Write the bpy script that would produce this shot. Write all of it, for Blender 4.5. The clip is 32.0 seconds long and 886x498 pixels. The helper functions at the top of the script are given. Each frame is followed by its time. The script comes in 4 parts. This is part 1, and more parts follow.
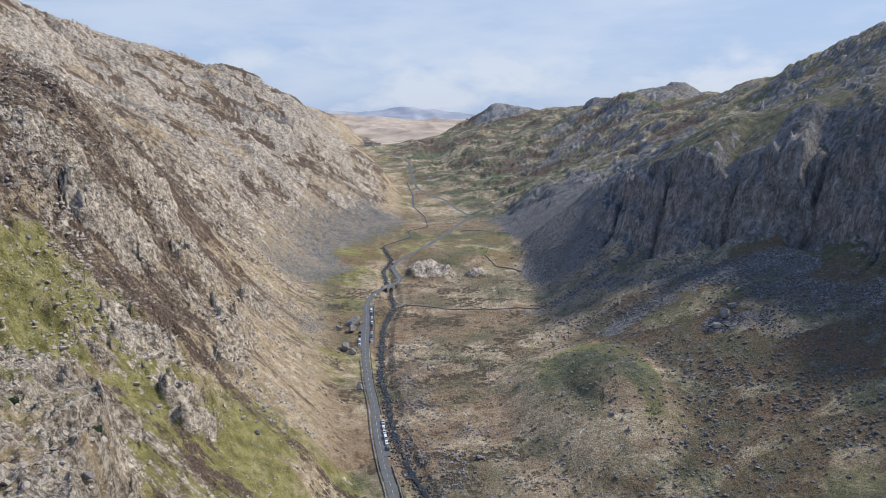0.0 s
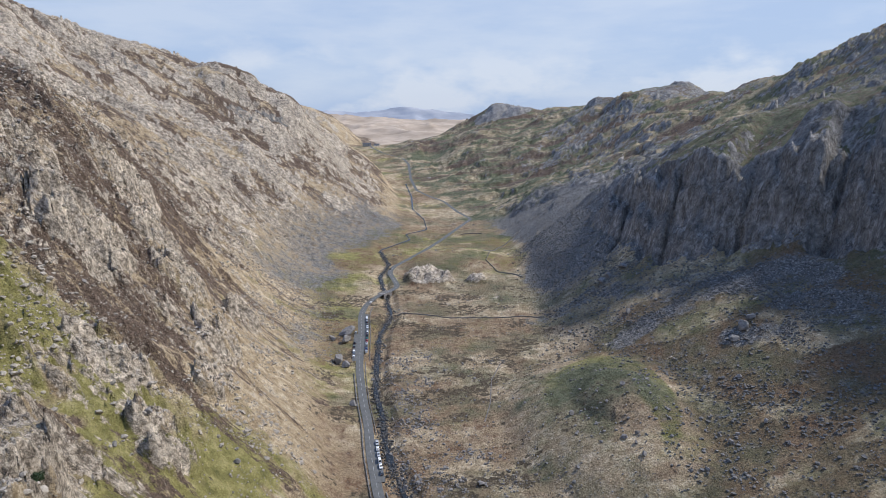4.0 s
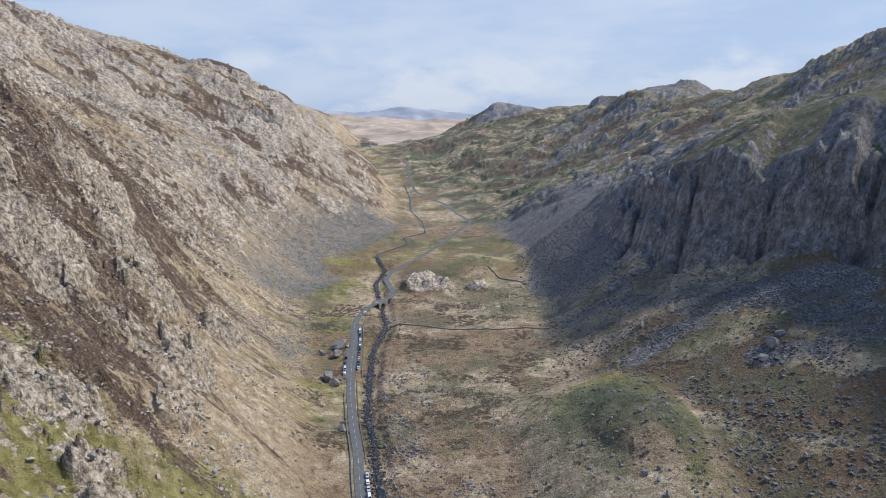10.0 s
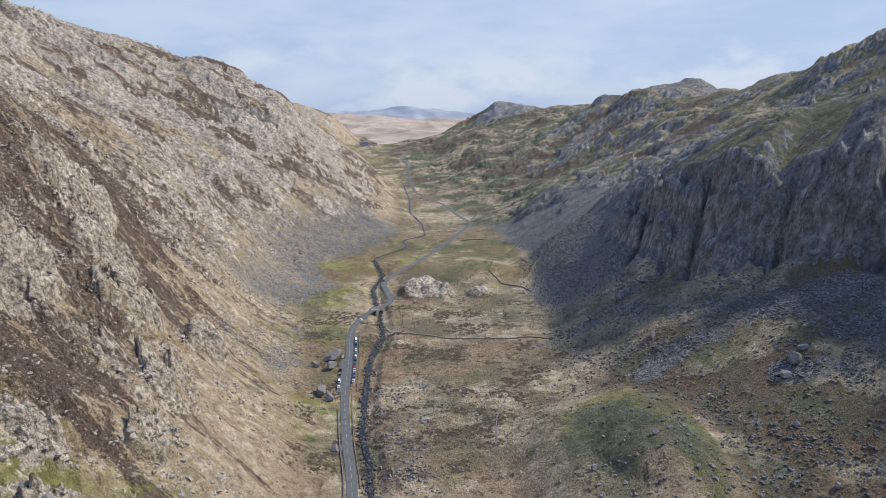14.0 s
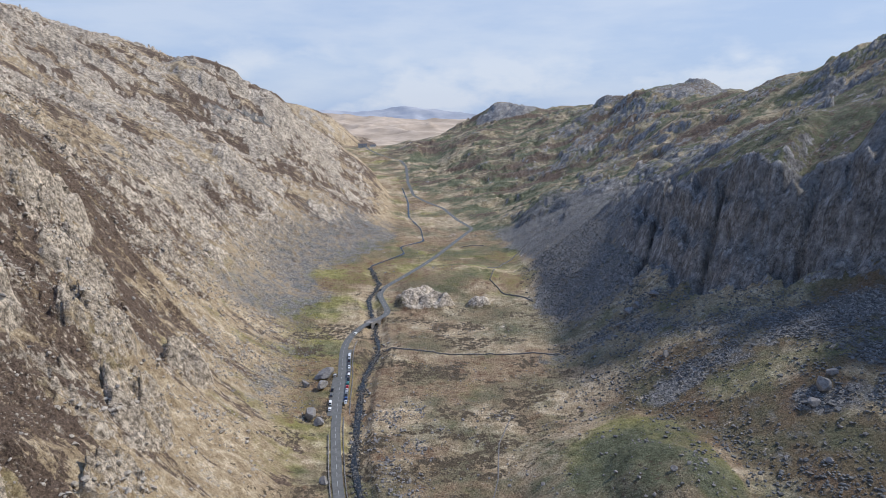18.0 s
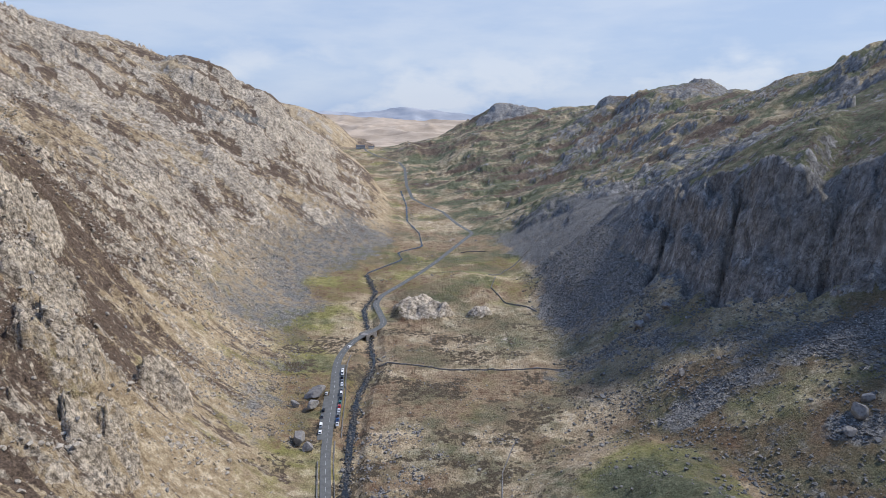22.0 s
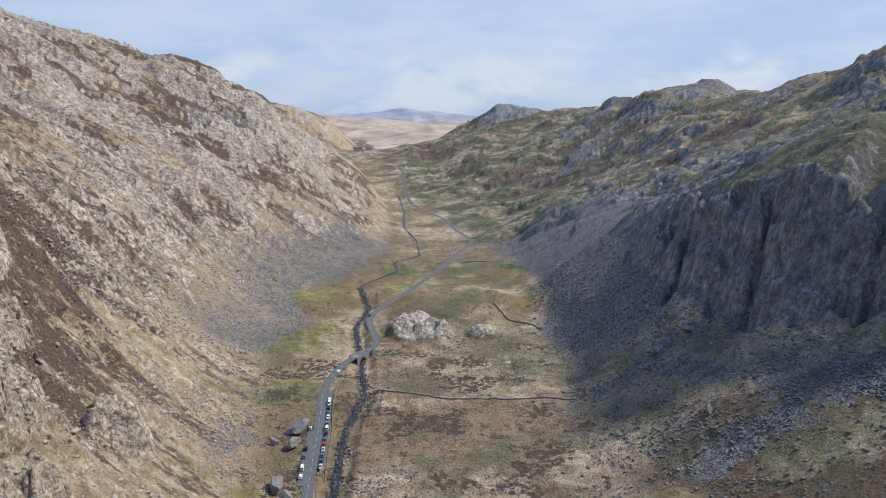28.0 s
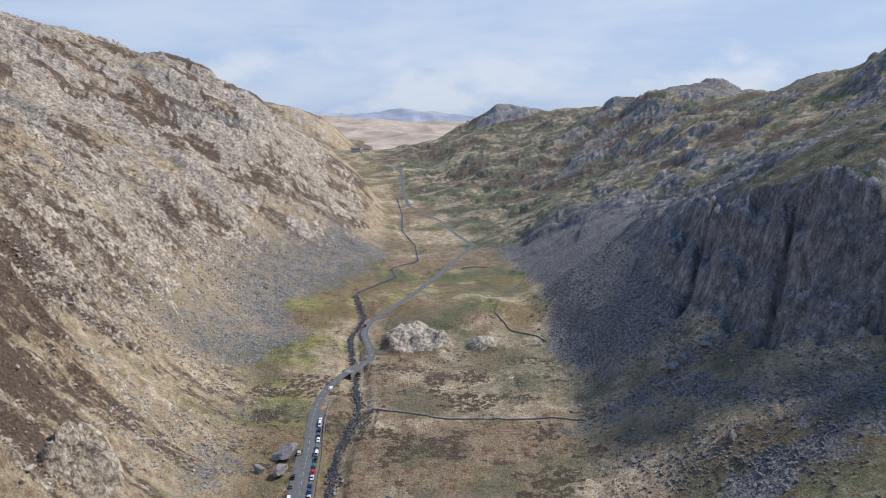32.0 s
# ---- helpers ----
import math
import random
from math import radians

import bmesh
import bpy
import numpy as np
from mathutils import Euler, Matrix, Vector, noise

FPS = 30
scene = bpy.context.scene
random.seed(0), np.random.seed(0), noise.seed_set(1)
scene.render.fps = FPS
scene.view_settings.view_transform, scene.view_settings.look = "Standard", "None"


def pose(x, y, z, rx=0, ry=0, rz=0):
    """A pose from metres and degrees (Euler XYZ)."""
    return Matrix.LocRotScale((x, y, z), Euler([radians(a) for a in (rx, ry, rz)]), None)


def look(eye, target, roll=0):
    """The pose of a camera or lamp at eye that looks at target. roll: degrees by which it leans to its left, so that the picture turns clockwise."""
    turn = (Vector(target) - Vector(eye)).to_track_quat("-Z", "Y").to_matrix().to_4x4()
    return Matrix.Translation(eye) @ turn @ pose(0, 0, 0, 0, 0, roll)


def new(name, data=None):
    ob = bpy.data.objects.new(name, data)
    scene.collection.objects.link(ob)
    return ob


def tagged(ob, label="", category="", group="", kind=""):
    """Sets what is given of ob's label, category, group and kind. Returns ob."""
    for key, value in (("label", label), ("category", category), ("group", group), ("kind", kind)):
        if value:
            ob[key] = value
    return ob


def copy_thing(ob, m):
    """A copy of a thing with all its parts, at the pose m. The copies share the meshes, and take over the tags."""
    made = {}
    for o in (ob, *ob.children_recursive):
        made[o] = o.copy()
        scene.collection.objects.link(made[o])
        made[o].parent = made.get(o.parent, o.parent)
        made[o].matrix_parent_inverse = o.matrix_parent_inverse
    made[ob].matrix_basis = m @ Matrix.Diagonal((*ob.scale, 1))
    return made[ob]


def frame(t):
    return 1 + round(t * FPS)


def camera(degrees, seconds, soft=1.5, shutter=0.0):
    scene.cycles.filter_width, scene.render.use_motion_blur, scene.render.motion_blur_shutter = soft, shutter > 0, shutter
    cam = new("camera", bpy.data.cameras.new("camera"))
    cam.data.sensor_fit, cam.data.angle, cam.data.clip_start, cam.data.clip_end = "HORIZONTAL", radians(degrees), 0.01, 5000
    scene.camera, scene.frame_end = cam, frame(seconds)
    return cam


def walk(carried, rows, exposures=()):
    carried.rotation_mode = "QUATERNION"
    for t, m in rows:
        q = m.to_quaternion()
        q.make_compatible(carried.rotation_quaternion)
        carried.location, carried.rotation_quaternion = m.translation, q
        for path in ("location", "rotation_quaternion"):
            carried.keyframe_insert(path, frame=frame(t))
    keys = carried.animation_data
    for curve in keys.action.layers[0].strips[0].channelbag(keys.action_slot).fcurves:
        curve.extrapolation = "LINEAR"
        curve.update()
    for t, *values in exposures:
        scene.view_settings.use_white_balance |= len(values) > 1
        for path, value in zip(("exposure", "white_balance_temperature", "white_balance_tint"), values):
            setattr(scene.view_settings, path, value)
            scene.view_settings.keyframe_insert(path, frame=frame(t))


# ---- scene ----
# ---- camera ----
cam = camera(71.92, 32.0, 0.5)
# seconds, x, y and z of the eye, tilt and turn in degrees
FLIGHT = (
    (0, 0.10, -0.16, 190.14, 77.82, 0.07),
    (2, 0.51, 12.79, 189.63, 77.84, 0.07),
    (4, 0.78, 26.31, 188.98, 77.86, 0.06),
    (6, 1.25, 39.50, 188.14, 77.89, 0.06),
    (8, 1.86, 52.02, 187.22, 77.92, 0.07),
    (10, 2.13, 62.16, 186.57, 77.89, 0.09),
    (12, 2.29, 72.80, 186.38, 77.84, 0.12),
    (14, 2.61, 85.07, 186.78, 77.81, 0.14),
    (16, 3.21, 98.35, 187.87, 77.80, 0.16),
    (18, 3.76, 112.23, 188.94, 77.82, 0.16),
    (20, 3.98, 125.90, 189.14, 77.86, 0.14),
    (22, 4.11, 139.22, 188.82, 77.91, 0.12),
    (24, 4.54, 153.01, 189.02, 77.95, 0.14),
    (26, 5.38, 166.41, 189.77, 77.96, 0.17),
    (28, 5.85, 180.42, 190.14, 77.99, 0.16),
    (30, 5.80, 193.66, 190.11, 78.00, 0.11),
    (32, 5.74, 207.13, 189.92, 78.02, 0.07),
)
PATH = [(t, pose(x, y, z, tilt, 0, turn)) for t, x, y, z, tilt, turn in FLIGHT]
walk(cam, PATH, ((0.0, 0.02, 5520.0, 10.0), (32.0, 0.02, 5520.0, 10.0)))

# ---- light ----
SUN_TURN, SUN_HIGH = 74.0, 48.0     # degrees to the right of straight ahead, and above the horizon
world = bpy.data.worlds.new("sky")
scene.world = world
world.use_nodes = True
wn, wl = world.node_tree.nodes, world.node_tree.links
wn.clear()
sky = wn.new("ShaderNodeTexSky")
sky.sky_type, sky.sun_disc = "NISHITA", False
sky.sun_elevation, sky.sun_rotation = radians(SUN_HIGH), radians(SUN_TURN)
sky.altitude, sky.air_density, sky.dust_density, sky.ozone_density = 300, 1.0, 2.0, 1.5
coord = wn.new("ShaderNodeTexCoord")
stretch = wn.new("ShaderNodeMapping")
stretch.inputs["Scale"].default_value = (1.6, 1.0, 7.0)
wl.new(coord.outputs["Generated"], stretch.inputs["Vector"])
veil = wn.new("ShaderNodeTexNoise")
veil.inputs["Scale"].default_value, veil.inputs["Detail"].default_value, veil.inputs["Roughness"].default_value = 2.2, 7, 0.55
wl.new(stretch.outputs["Vector"], veil.inputs["Vector"])
thin = wn.new("ShaderNodeMapRange")
thin.inputs["From Min"].default_value, thin.inputs["From Max"].default_value = 0.40, 0.62
thin.inputs["To Min"].default_value, thin.inputs["To Max"].default_value = 0.0, 0.75
wl.new(veil.outputs["Fac"], thin.inputs["Value"])
clouds = wn.new("ShaderNodeMix")
clouds.data_type = "RGBA"
streaks = wn.new("ShaderNodeMix")
streaks.data_type = "RGBA"
streaks.inputs["A"].default_value, streaks.inputs["B"].default_value = (4.0, 4.5, 5.35, 1), (5.45, 5.5, 5.65, 1)
wl.new(thin.outputs["Result"], streaks.inputs["Factor"])
puff = wn.new("ShaderNodeTexNoise")
puff.inputs["Scale"].default_value, puff.inputs["Detail"].default_value, puff.inputs["Roughness"].default_value = 5.0, 6, 0.55
puff_place = wn.new("ShaderNodeMapping")
puff_place.inputs["Scale"].default_value = (1.0, 1.0, 2.2)
wl.new(coord.outputs["Generated"], puff_place.inputs["Vector"])
wl.new(puff_place.outputs["Vector"], puff.inputs["Vector"])
heap = wn.new("ShaderNodeMapRange")
heap.inputs["From Min"].default_value, heap.inputs["From Max"].default_value = 0.49, 0.60
heap.inputs["To Max"].default_value = 0.8
wl.new(puff.outputs["Fac"], heap.inputs["Value"])
height = wn.new("ShaderNodeSeparateXYZ")
wl.new(coord.outputs["Generated"], height.inputs[0])
low = wn.new("ShaderNodeMapRange")
low.inputs["From Min"].default_value, low.inputs["From Max"].default_value = 0.15, 0.08
wl.new(height.outputs["Z"], low.inputs["Value"])
heaped = wn.new("ShaderNodeMath")
heaped.operation = "MULTIPLY"
wl.new(heap.outputs["Result"], heaped.inputs[0])
wl.new(low.outputs["Result"], heaped.inputs[1])
puffs = wn.new("ShaderNodeMix")
puffs.data_type = "RGBA"
puffs.inputs["B"].default_value = (6.1, 5.9, 5.75, 1)
wl.new(heaped.outputs[0], puffs.inputs["Factor"])
wl.new(streaks.outputs["Result"], puffs.inputs["A"])
above = wn.new("ShaderNodeMapRange")
above.inputs["From Min"].default_value, above.inputs["From Max"].default_value = 0.30, 0.70
wl.new(height.outputs["Z"], above.inputs["Value"])
zenith = wn.new("ShaderNodeMix")
zenith.data_type = "RGBA"
zenith.inputs["B"].default_value = (2.0, 3.2, 5.8, 1)
wl.new(above.outputs["Result"], zenith.inputs["Factor"])
wl.new(puffs.outputs["Result"], zenith.inputs["A"])
wl.new(zenith.outputs["Result"], clouds.inputs["B"])
clouds.inputs["Factor"].default_value = 0.88
wl.new(sky.outputs["Color"], clouds.inputs["A"])
back = wn.new("ShaderNodeBackground")
back.inputs["Strength"].default_value = 0.125
wl.new(clouds.outputs["Result"], back.inputs["Color"])
wout = wn.new("ShaderNodeOutputWorld")
wl.new(back.outputs["Background"], wout.inputs["Surface"])

sun = new("sun", bpy.data.lights.new("sun", "SUN"))
sun.data.energy, sun.data.angle, sun.data.color = 4.1, radians(6.0), (1.0, 0.86, 0.66)
a, e = radians(SUN_TURN), radians(SUN_HIGH)
sun.matrix_world = look((0, 0, 0), (-math.sin(a) * math.cos(e), -math.cos(a) * math.cos(e), -math.sin(e)))


# ---- noise on arrays ----
LATTICE = np.random.RandomState(7).rand(512, 512).astype(np.float32)


def value_noise(x, y):
    """Smooth noise from 0 to 1 on arrays."""
    xi, yi = np.floor(x).astype(np.int32), np.floor(y).astype(np.int32)
    fx, fy = (x - xi).astype(np.float32), (y - yi).astype(np.float32)
    fx, fy = fx * fx * (3 - 2 * fx), fy * fy * (3 - 2 * fy)
    x0, y0, x1, y1 = xi & 511, yi & 511, (xi + 1) & 511, (yi + 1) & 511
    low = LATTICE[x0, y0] * (1 - fx) + LATTICE[x1, y0] * fx
    high = LATTICE[x0, y1] * (1 - fx) + LATTICE[x1, y1] * fx
    return low * (1 - fy) + high * fy


def blocks_noise(x, y):
    """One value from 0 to 1 for each cell of a grid with wandering joints."""
    x, y = x + 0.7 * value_noise(x * 0.9 + 5, y * 0.9), y + 0.7 * value_noise(x * 0.9, y * 0.9 + 9)
    x = x + 0.5 * (np.floor(y).astype(np.int32) & 1)
    return LATTICE[np.floor(x).astype(np.int32) & 511, np.floor(y).astype(np.int32) & 511]


def fbm(x, y, octaves=4, gain=0.5, shift=0.0):
    """Layered noise, about 0 to 1."""
    total, weight, size = 0.0, 0.0, 1.0
    for k in range(octaves):
        c, s = math.cos(1.1 * k + 0.3), math.sin(1.1 * k + 0.3)
        total = total + size * value_noise((x * c - y * s) * 2 ** k + 31.7 * k + shift, (x * s + y * c) * 2 ** k + 17.3 * k + shift)
        weight += size
        size *= gain
    return total / weight


def ridged(x, y, octaves=4, gain=0.5, shift=0.0):
    """Layered noise with sharp crests, about 0 to 1; the layers keep the direction of x and y."""
    total, weight, size = 0.0, 0.0, 1.0
    for k in range(octaves):
        n = 1 - np.abs(2 * value_noise(x * 2 ** k + 31.7 * k + shift, y * 2 ** k + 11.9 * k + shift) - 1)
        total = total + size * n * n
        weight += size
        size *= gain
    return total / weight


def step(value, low, high):
    t = np.clip((value - low) / (high - low), 0, 1)
    return t * t * (3 - 2 * t)


# ---- plan of the valley: lines that run along it, as x or z over y ----
ALONG = (-400, 0, 150, 300, 375, 450, 525, 600, 675, 750, 900, 1050, 1200, 1500, 1700, 2000, 2600)
FLOOR_Z = (-30, -18, -11, 0, 7, 12, 15, 20, 24, 28, 36, 45, 57, 84, 119, 90, 34)
LEFT_FOOT_X = (-60, -30, -33, -45, -64, -78, -95, -110, -116, -118, -58, -63, -95, -200, -252, -330, -300)
# rise of the left side over the floor, at growing distance from its foot
LEFT_RISE = (
    (30, (28, 32, 35, 31, 22, 13, 13, 10, 7, 7, 15, 14, 39, 39, 20, 12, 10)),
    (90, (84, 90, 93, 86, 80, 64, 63, 56, 55, 46, 56, 54, 82, 68, 49, 40, 30)),
    (190, (160, 165, 170, 173, 170, 188, 158, 144, 139, 128, 116, 172, 137, 101, 83, 75, 50)),
    (340, (270, 270, 270, 265, 260, 254, 247, 241, 223, 206, 196, 243, 184, 124, 111, 110, 60)),
    (540, (400, 400, 400, 390, 385, 380, 372, 364, 357, 350, 309, 287, 225, 140, 116, 100, 60)),
    (950, (450, 450, 450, 450, 445, 440, 430, 420, 410, 400, 370, 300, 230, 140, 112, 90, 50)),
)
RIGHT_FOOT_X = (40, 30, 29, 35, 51, 69, 82, 85, 78, 77, 62, 26, -19, -109, -133, -170, -200)
SCREE_X = (160, 160, 170, 185, 182, 185, 140, 128, 112, 115, 120, 110, 70, -20, -50, -100, -120)
SCREE_RISE = (50, 46, 47, 46, 50, 57, 35, 32, 28, 27, 26, 19, 5, 8, 6, 16, 3)
CLIFF_FOOT_X = (290, 288, 286, 284, 280, 266, 184, 166, 158, 150, 165, 181, 152, 62, 13, -20, -80)
CLIFF_FOOT_RISE = (126, 116, 111, 104, 101, 94, 71, 66, 66, 53, 50, 47, 21, 26, 23, 32, 10)
CLIFF_TOP_X = (322, 320, 318, 316, 308, 288, 212, 196, 208, 229, 260, 300, 271, 230, 200, 170, 60)
CLIFF_TOP_RISE = (200, 190, 183, 172, 161, 150, 136, 126, 104, 95, 84, 86, 65, 58, 42, 118, 20)
SHOULDER_X = (460, 460, 460, 460, 457, 454, 448, 443, 445, 447, 455, 452, 445, 405, 380, 300, 200)
SHOULDER_RISE = (290, 290, 285, 277, 268, 243, 230, 220, 206, 190, 164, 163, 144, 138, 94, 122, 30)
CREST_X = (720, 720, 720, 715, 710, 705, 703, 700, 700, 700, 700, 640, 600, 540, 520, 500, 420)
CREST_RISE = (440, 440, 435, 422, 412, 403, 391, 380, 366, 351, 314, 247, 171, 148, 116, 128, 40)
BEYOND_RISE = (450, 450, 440, 430, 420, 410, 395, 380, 360, 340, 301, 266, 190, 140, 124, 120, 40)
# road and stream, x over y
ROAD_Y = (-400, 0, 200, 281, 304, 336, 368, 392, 435, 475, 506, 528, 545, 562, 580, 596, 603, 613, 622, 644, 667, 688, 703, 726, 767, 807, 862, 937, 989, 1070, 1117, 1168, 1284, 1467, 1531, 1592, 1646, 1708, 2600)
ROAD_X = (20, 10, -8, -25.8, -32.6, -39.8, -45.3, -51.2, -59.4, -64.2, -67, -70.3, -72.2, -72, -67.7, -61.4, -55.5, -47.5, -45.3, -51.3, -58.1, -55.2, -48.2, -37, -18.7, -3.2, 15.6, 42.1, 22.4, 1.3, -26.7, -49.8, -66.6, -81.5, -97.7, -153.5, -185.8, -201.9, -300)
STREAM_Y = (-400, 0, 200, 280, 294, 313, 330, 355, 381, 407, 453, 479, 506, 525, 542, 558, 580, 599, 621, 644, 660, 675, 701, 763, 816, 847, 874, 942, 1014, 1119, 1284, 1498, 1694)
STREAM_X = (40, 28, 12, -7.1, -14, -21.8, -27.6, -33.8, -37.6, -44.8, -49, -50.7, -52.3, -49.5, -46.9, -46.6, -52.3, -53.9, -59.7, -64.5, -67.6, -64.2, -61.4, -78.3, -43.6, -51, -22.9, -29.4, -49.8, -57, -81.1, -122.1, -171.8)
ROAD_HALF = 2.75


def line(values, y, knots=ALONG, soft=18.0):
    """A line of the plan at y, with its corners rounded over soft metres."""
    return sum(w * np.interp(y + d * soft, knots, values) for d, w in ((-1, 0.2), (-0.5, 0.2), (0, 0.2), (0.5, 0.2), (1, 0.2)))


def floor_z(y):
    return line(FLOOR_Z, y, soft=60.0)


def road_x(y):
    return line(ROAD_X, y, ROAD_Y, 7.0)


def stream_x(y):
    return line(STREAM_X, y, STREAM_Y, 5.0)


def through_points(xs, zs, x):
    """A smooth curve through (xs, zs) that does not overshoot, at x."""
    h, d = np.diff(xs), np.diff(zs) / np.diff(xs)
    m = np.zeros(len(xs))
    same = d[:-1] * d[1:] > 0
    m[1:-1][same] = 2 * d[:-1][same] * d[1:][same] / (d[:-1] + d[1:])[same]
    m[0], m[-1] = d[0], d[-1]
    k = np.clip(np.searchsorted(xs, x) - 1, 0, len(xs) - 2)
    t = (x - xs[k]) / h[k]
    out = t < 0
    over = t > 1
    t = np.clip(t, 0, 1)
    z = zs[k] * (2 * t ** 3 - 3 * t * t + 1) + h[k] * m[k] * (t ** 3 - 2 * t * t + t) + zs[k + 1] * (3 * t * t - 2 * t ** 3) + h[k] * m[k + 1] * (t ** 3 - t * t)
    return z + np.where(out | over, 0.0, 0.0)


# ---- ground sheet: rows across the valley, closer where the camera comes close ----
ROWS = np.concatenate((np.arange(-500, 100, 9.0), np.arange(100, 360, 0.9), 207 + 153 * np.exp(np.arange(0, 2.83, 0.0056)), np.linspace(2850, 4950, 22)))
COLS = np.concatenate((-1 - np.linspace(1, 0.02, 40) ** 1.5, np.linspace(-1, 1, 1040), 1 + np.linspace(0.02, 1, 40) ** 1.5))


def half_width(y):
    return np.maximum(0.84 * np.maximum(y, 0) + 42, 170)


def sheet_x(c, y):
    """x of the column c (-2 to 2) in the row y."""
    half = half_width(y)
    return np.clip(c, -1, 1) * half + np.sign(c) * np.maximum(np.abs(c) - 1, 0) * np.maximum(half * 0.3, 1350 - half)


Y = np.repeat(ROWS[:, None], len(COLS), 1)
X = sheet_x(COLS[None, :], Y)
Z = np.empty_like(X)
for i, y in enumerate(ROWS):
    f, foot = floor_z(y), line(LEFT_FOOT_X, y)
    rf = line(RIGHT_FOOT_X, y)
    xs = [foot - d for d, _ in reversed(LEFT_RISE)] + [foot, foot + 0.5 * (rf - foot), rf]
    zs = [f + line(r, y) for _, r in reversed(LEFT_RISE)] + [f + 2.5, f, f + 3]
    for lx, lz in ((SCREE_X, SCREE_RISE), (CLIFF_FOOT_X, CLIFF_FOOT_RISE), (CLIFF_TOP_X, CLIFF_TOP_RISE), (SHOULDER_X, SHOULDER_RISE), (CREST_X, CREST_RISE)):
        xs.append(line(lx, y))
        zs.append(f + line(lz, y))
    xs.append(xs[-1] + 500)
    zs.append(f + line(BEYOND_RISE, y))
    Z[i] = through_points(np.array(xs), np.array(zs), X[i])

FLOOR = floor_z(Y)
LEFT = line(LEFT_FOOT_X, Y) - X        # metres into the left side
RIGHT = X - line(RIGHT_FOOT_X, Y)      # metres into the right side


def hump(x, y, rx, ry, turn=0.0, power=2.0):
    """1 in the middle of an ellipse of the plan, 0 at its edge and outside."""
    c, s = math.cos(radians(turn)), math.sin(radians(turn))
    u, v = ((X - x) * c + (Y - y) * s) / rx, (-(X - x) * s + (Y - y) * c) / ry
    return np.clip(1 - (u * u + v * v) ** (power / 2), 0, 1)


# drumlin, rock knolls on the floor, rock tower close to the start
DRUMLIN = hump(90, 355, 56, 92, 8)
Z += 14 * step(DRUMLIN, 0, 1.0) + 7 * step(hump(100, 352, 24, 34, 20), 0, 0.9)
KNOLL = hump(-17, 647, 31, 24, 0, 3)
lumps = fbm(X * 0.055, Y * 0.055, 4, 0.55, shift=73)
Z += step(KNOLL, 0, 0.7) * (3.5 + 22 * np.maximum(lumps - 0.38, 0)) + 3 * step(hump(-30, 643, 11, 12), 0, 0.7)
KNOLL_LOW = hump(35, 640, 13, 11, 0, 2)
Z += 8 * step(KNOLL_LOW, 0, 0.9)
Z += 10 * step(hump(9, 712, 75, 62), 0, 1)
EDGE = (X + 106) * 0.87 + (Y - 172) * 0.49 + 26 * (fbm(X * 0.05, Y * 0.05, 4, 0.6, shift=71) - 0.5)          # metres to the right of the tower's cliff edge
ALONG_EDGE = step(Y, 20, 60) * step(Y - 0.3 * X, 262, 244)
Z += step(EDGE, 6, -5) * ALONG_EDGE * np.maximum(98 + 0.5 * np.minimum(np.abs(EDGE), 40) - Z, 0)

# tops on the far skyline, and the nose of the right-hand cliff
Z += 30 * step(hump(468, 1425, 115, 110), 0, 1) + 16 * step(hump(185, 1920, 120, 130), 0, 1) + 16 * step(hump(405, 1560, 80, 70), 0, 1)
Z += 18 * step(hump(-340, 1032, 60, 60), 0, 1) + 120 * step(hump(-640, 2450, 420, 260), 0, 1)


def slope_of(z):
    zy, zx = np.gradient(z, axis=0) / np.gradient(Y, axis=0), np.gradient(z, axis=1) / np.gradient(X, axis=1)
    return np.sqrt(zx * zx + np.minimum(zy * zy, 9))


def terraces(z, high, sharp):
    """Heights in steps: ledges with short cliffs between."""
    p = z / high
    f = p - np.floor(p)
    return high * (np.floor(p) + step(f, 0.5 - sharp / 2, 0.5 + sharp / 2))


# rock outcrops in the heather of the left side
OUTCROP = np.maximum.reduce([hump(*p, 3) for p in ((-136, 263, 18, 14, 10), (-126, 353, 13, 30, 20), (-182, 328, 24, 26, 0), (-216, 259, 24, 34, 10), (-110, 301, 9, 16, 0), (-160, 388, 18, 30, 20), (-234, 359, 26, 30, 0), (-138, 428, 12, 24, 10), (-109, 244, 14, 16, 10), (-190, 425, 18, 34, 15), (-222, 458, 20, 34, 10))])
OUTCROP = step(OUTCROP + 0.9 * (fbm(X * 0.05, Y * 0.05, 4, 0.6, shift=44) - 0.5), 0.15, 0.6)
Z += 4.5 * OUTCROP
SLOPE = slope_of(Z)
over_cliff = step(X - line(CLIFF_FOOT_X, Y), -5, 30)
LEFT_SIDE, RIGHT_SIDE = step(LEFT, 0, 40), step(RIGHT, 0, 40)
side = np.clip(LEFT_SIDE + RIGHT_SIDE, 0, 1)
far_fade = step(Y, 2700, 2200)
near_cut = step(np.abs(X - line(CLIFF_FOOT_X, Y) - 32), 120, 50)
CLIFF = near_cut * step(SLOPE, 0.8, 1.25) * step(RIGHT, 50, 80) * step(Y, 800, 640)
MOOR = step(Y, 720, 900) * step(RIGHT, 0, 60) * far_fade
warp = 30 * (fbm(X * 0.012, Y * 0.012, 3) - 0.5)
warp2 = 8 * (fbm(X * 0.05, Y * 0.05, 3, shift=33) - 0.5)
fall = Y + 0.08 * X                                  # the ribs lean a little up the valley
big = fbm(X * 0.006, Y * 0.006, 4, shift=3)
ribs = ridged((X + warp) * 0.006, (fall + 1.4 * warp) * 0.024, 5, 0.55, shift=5)
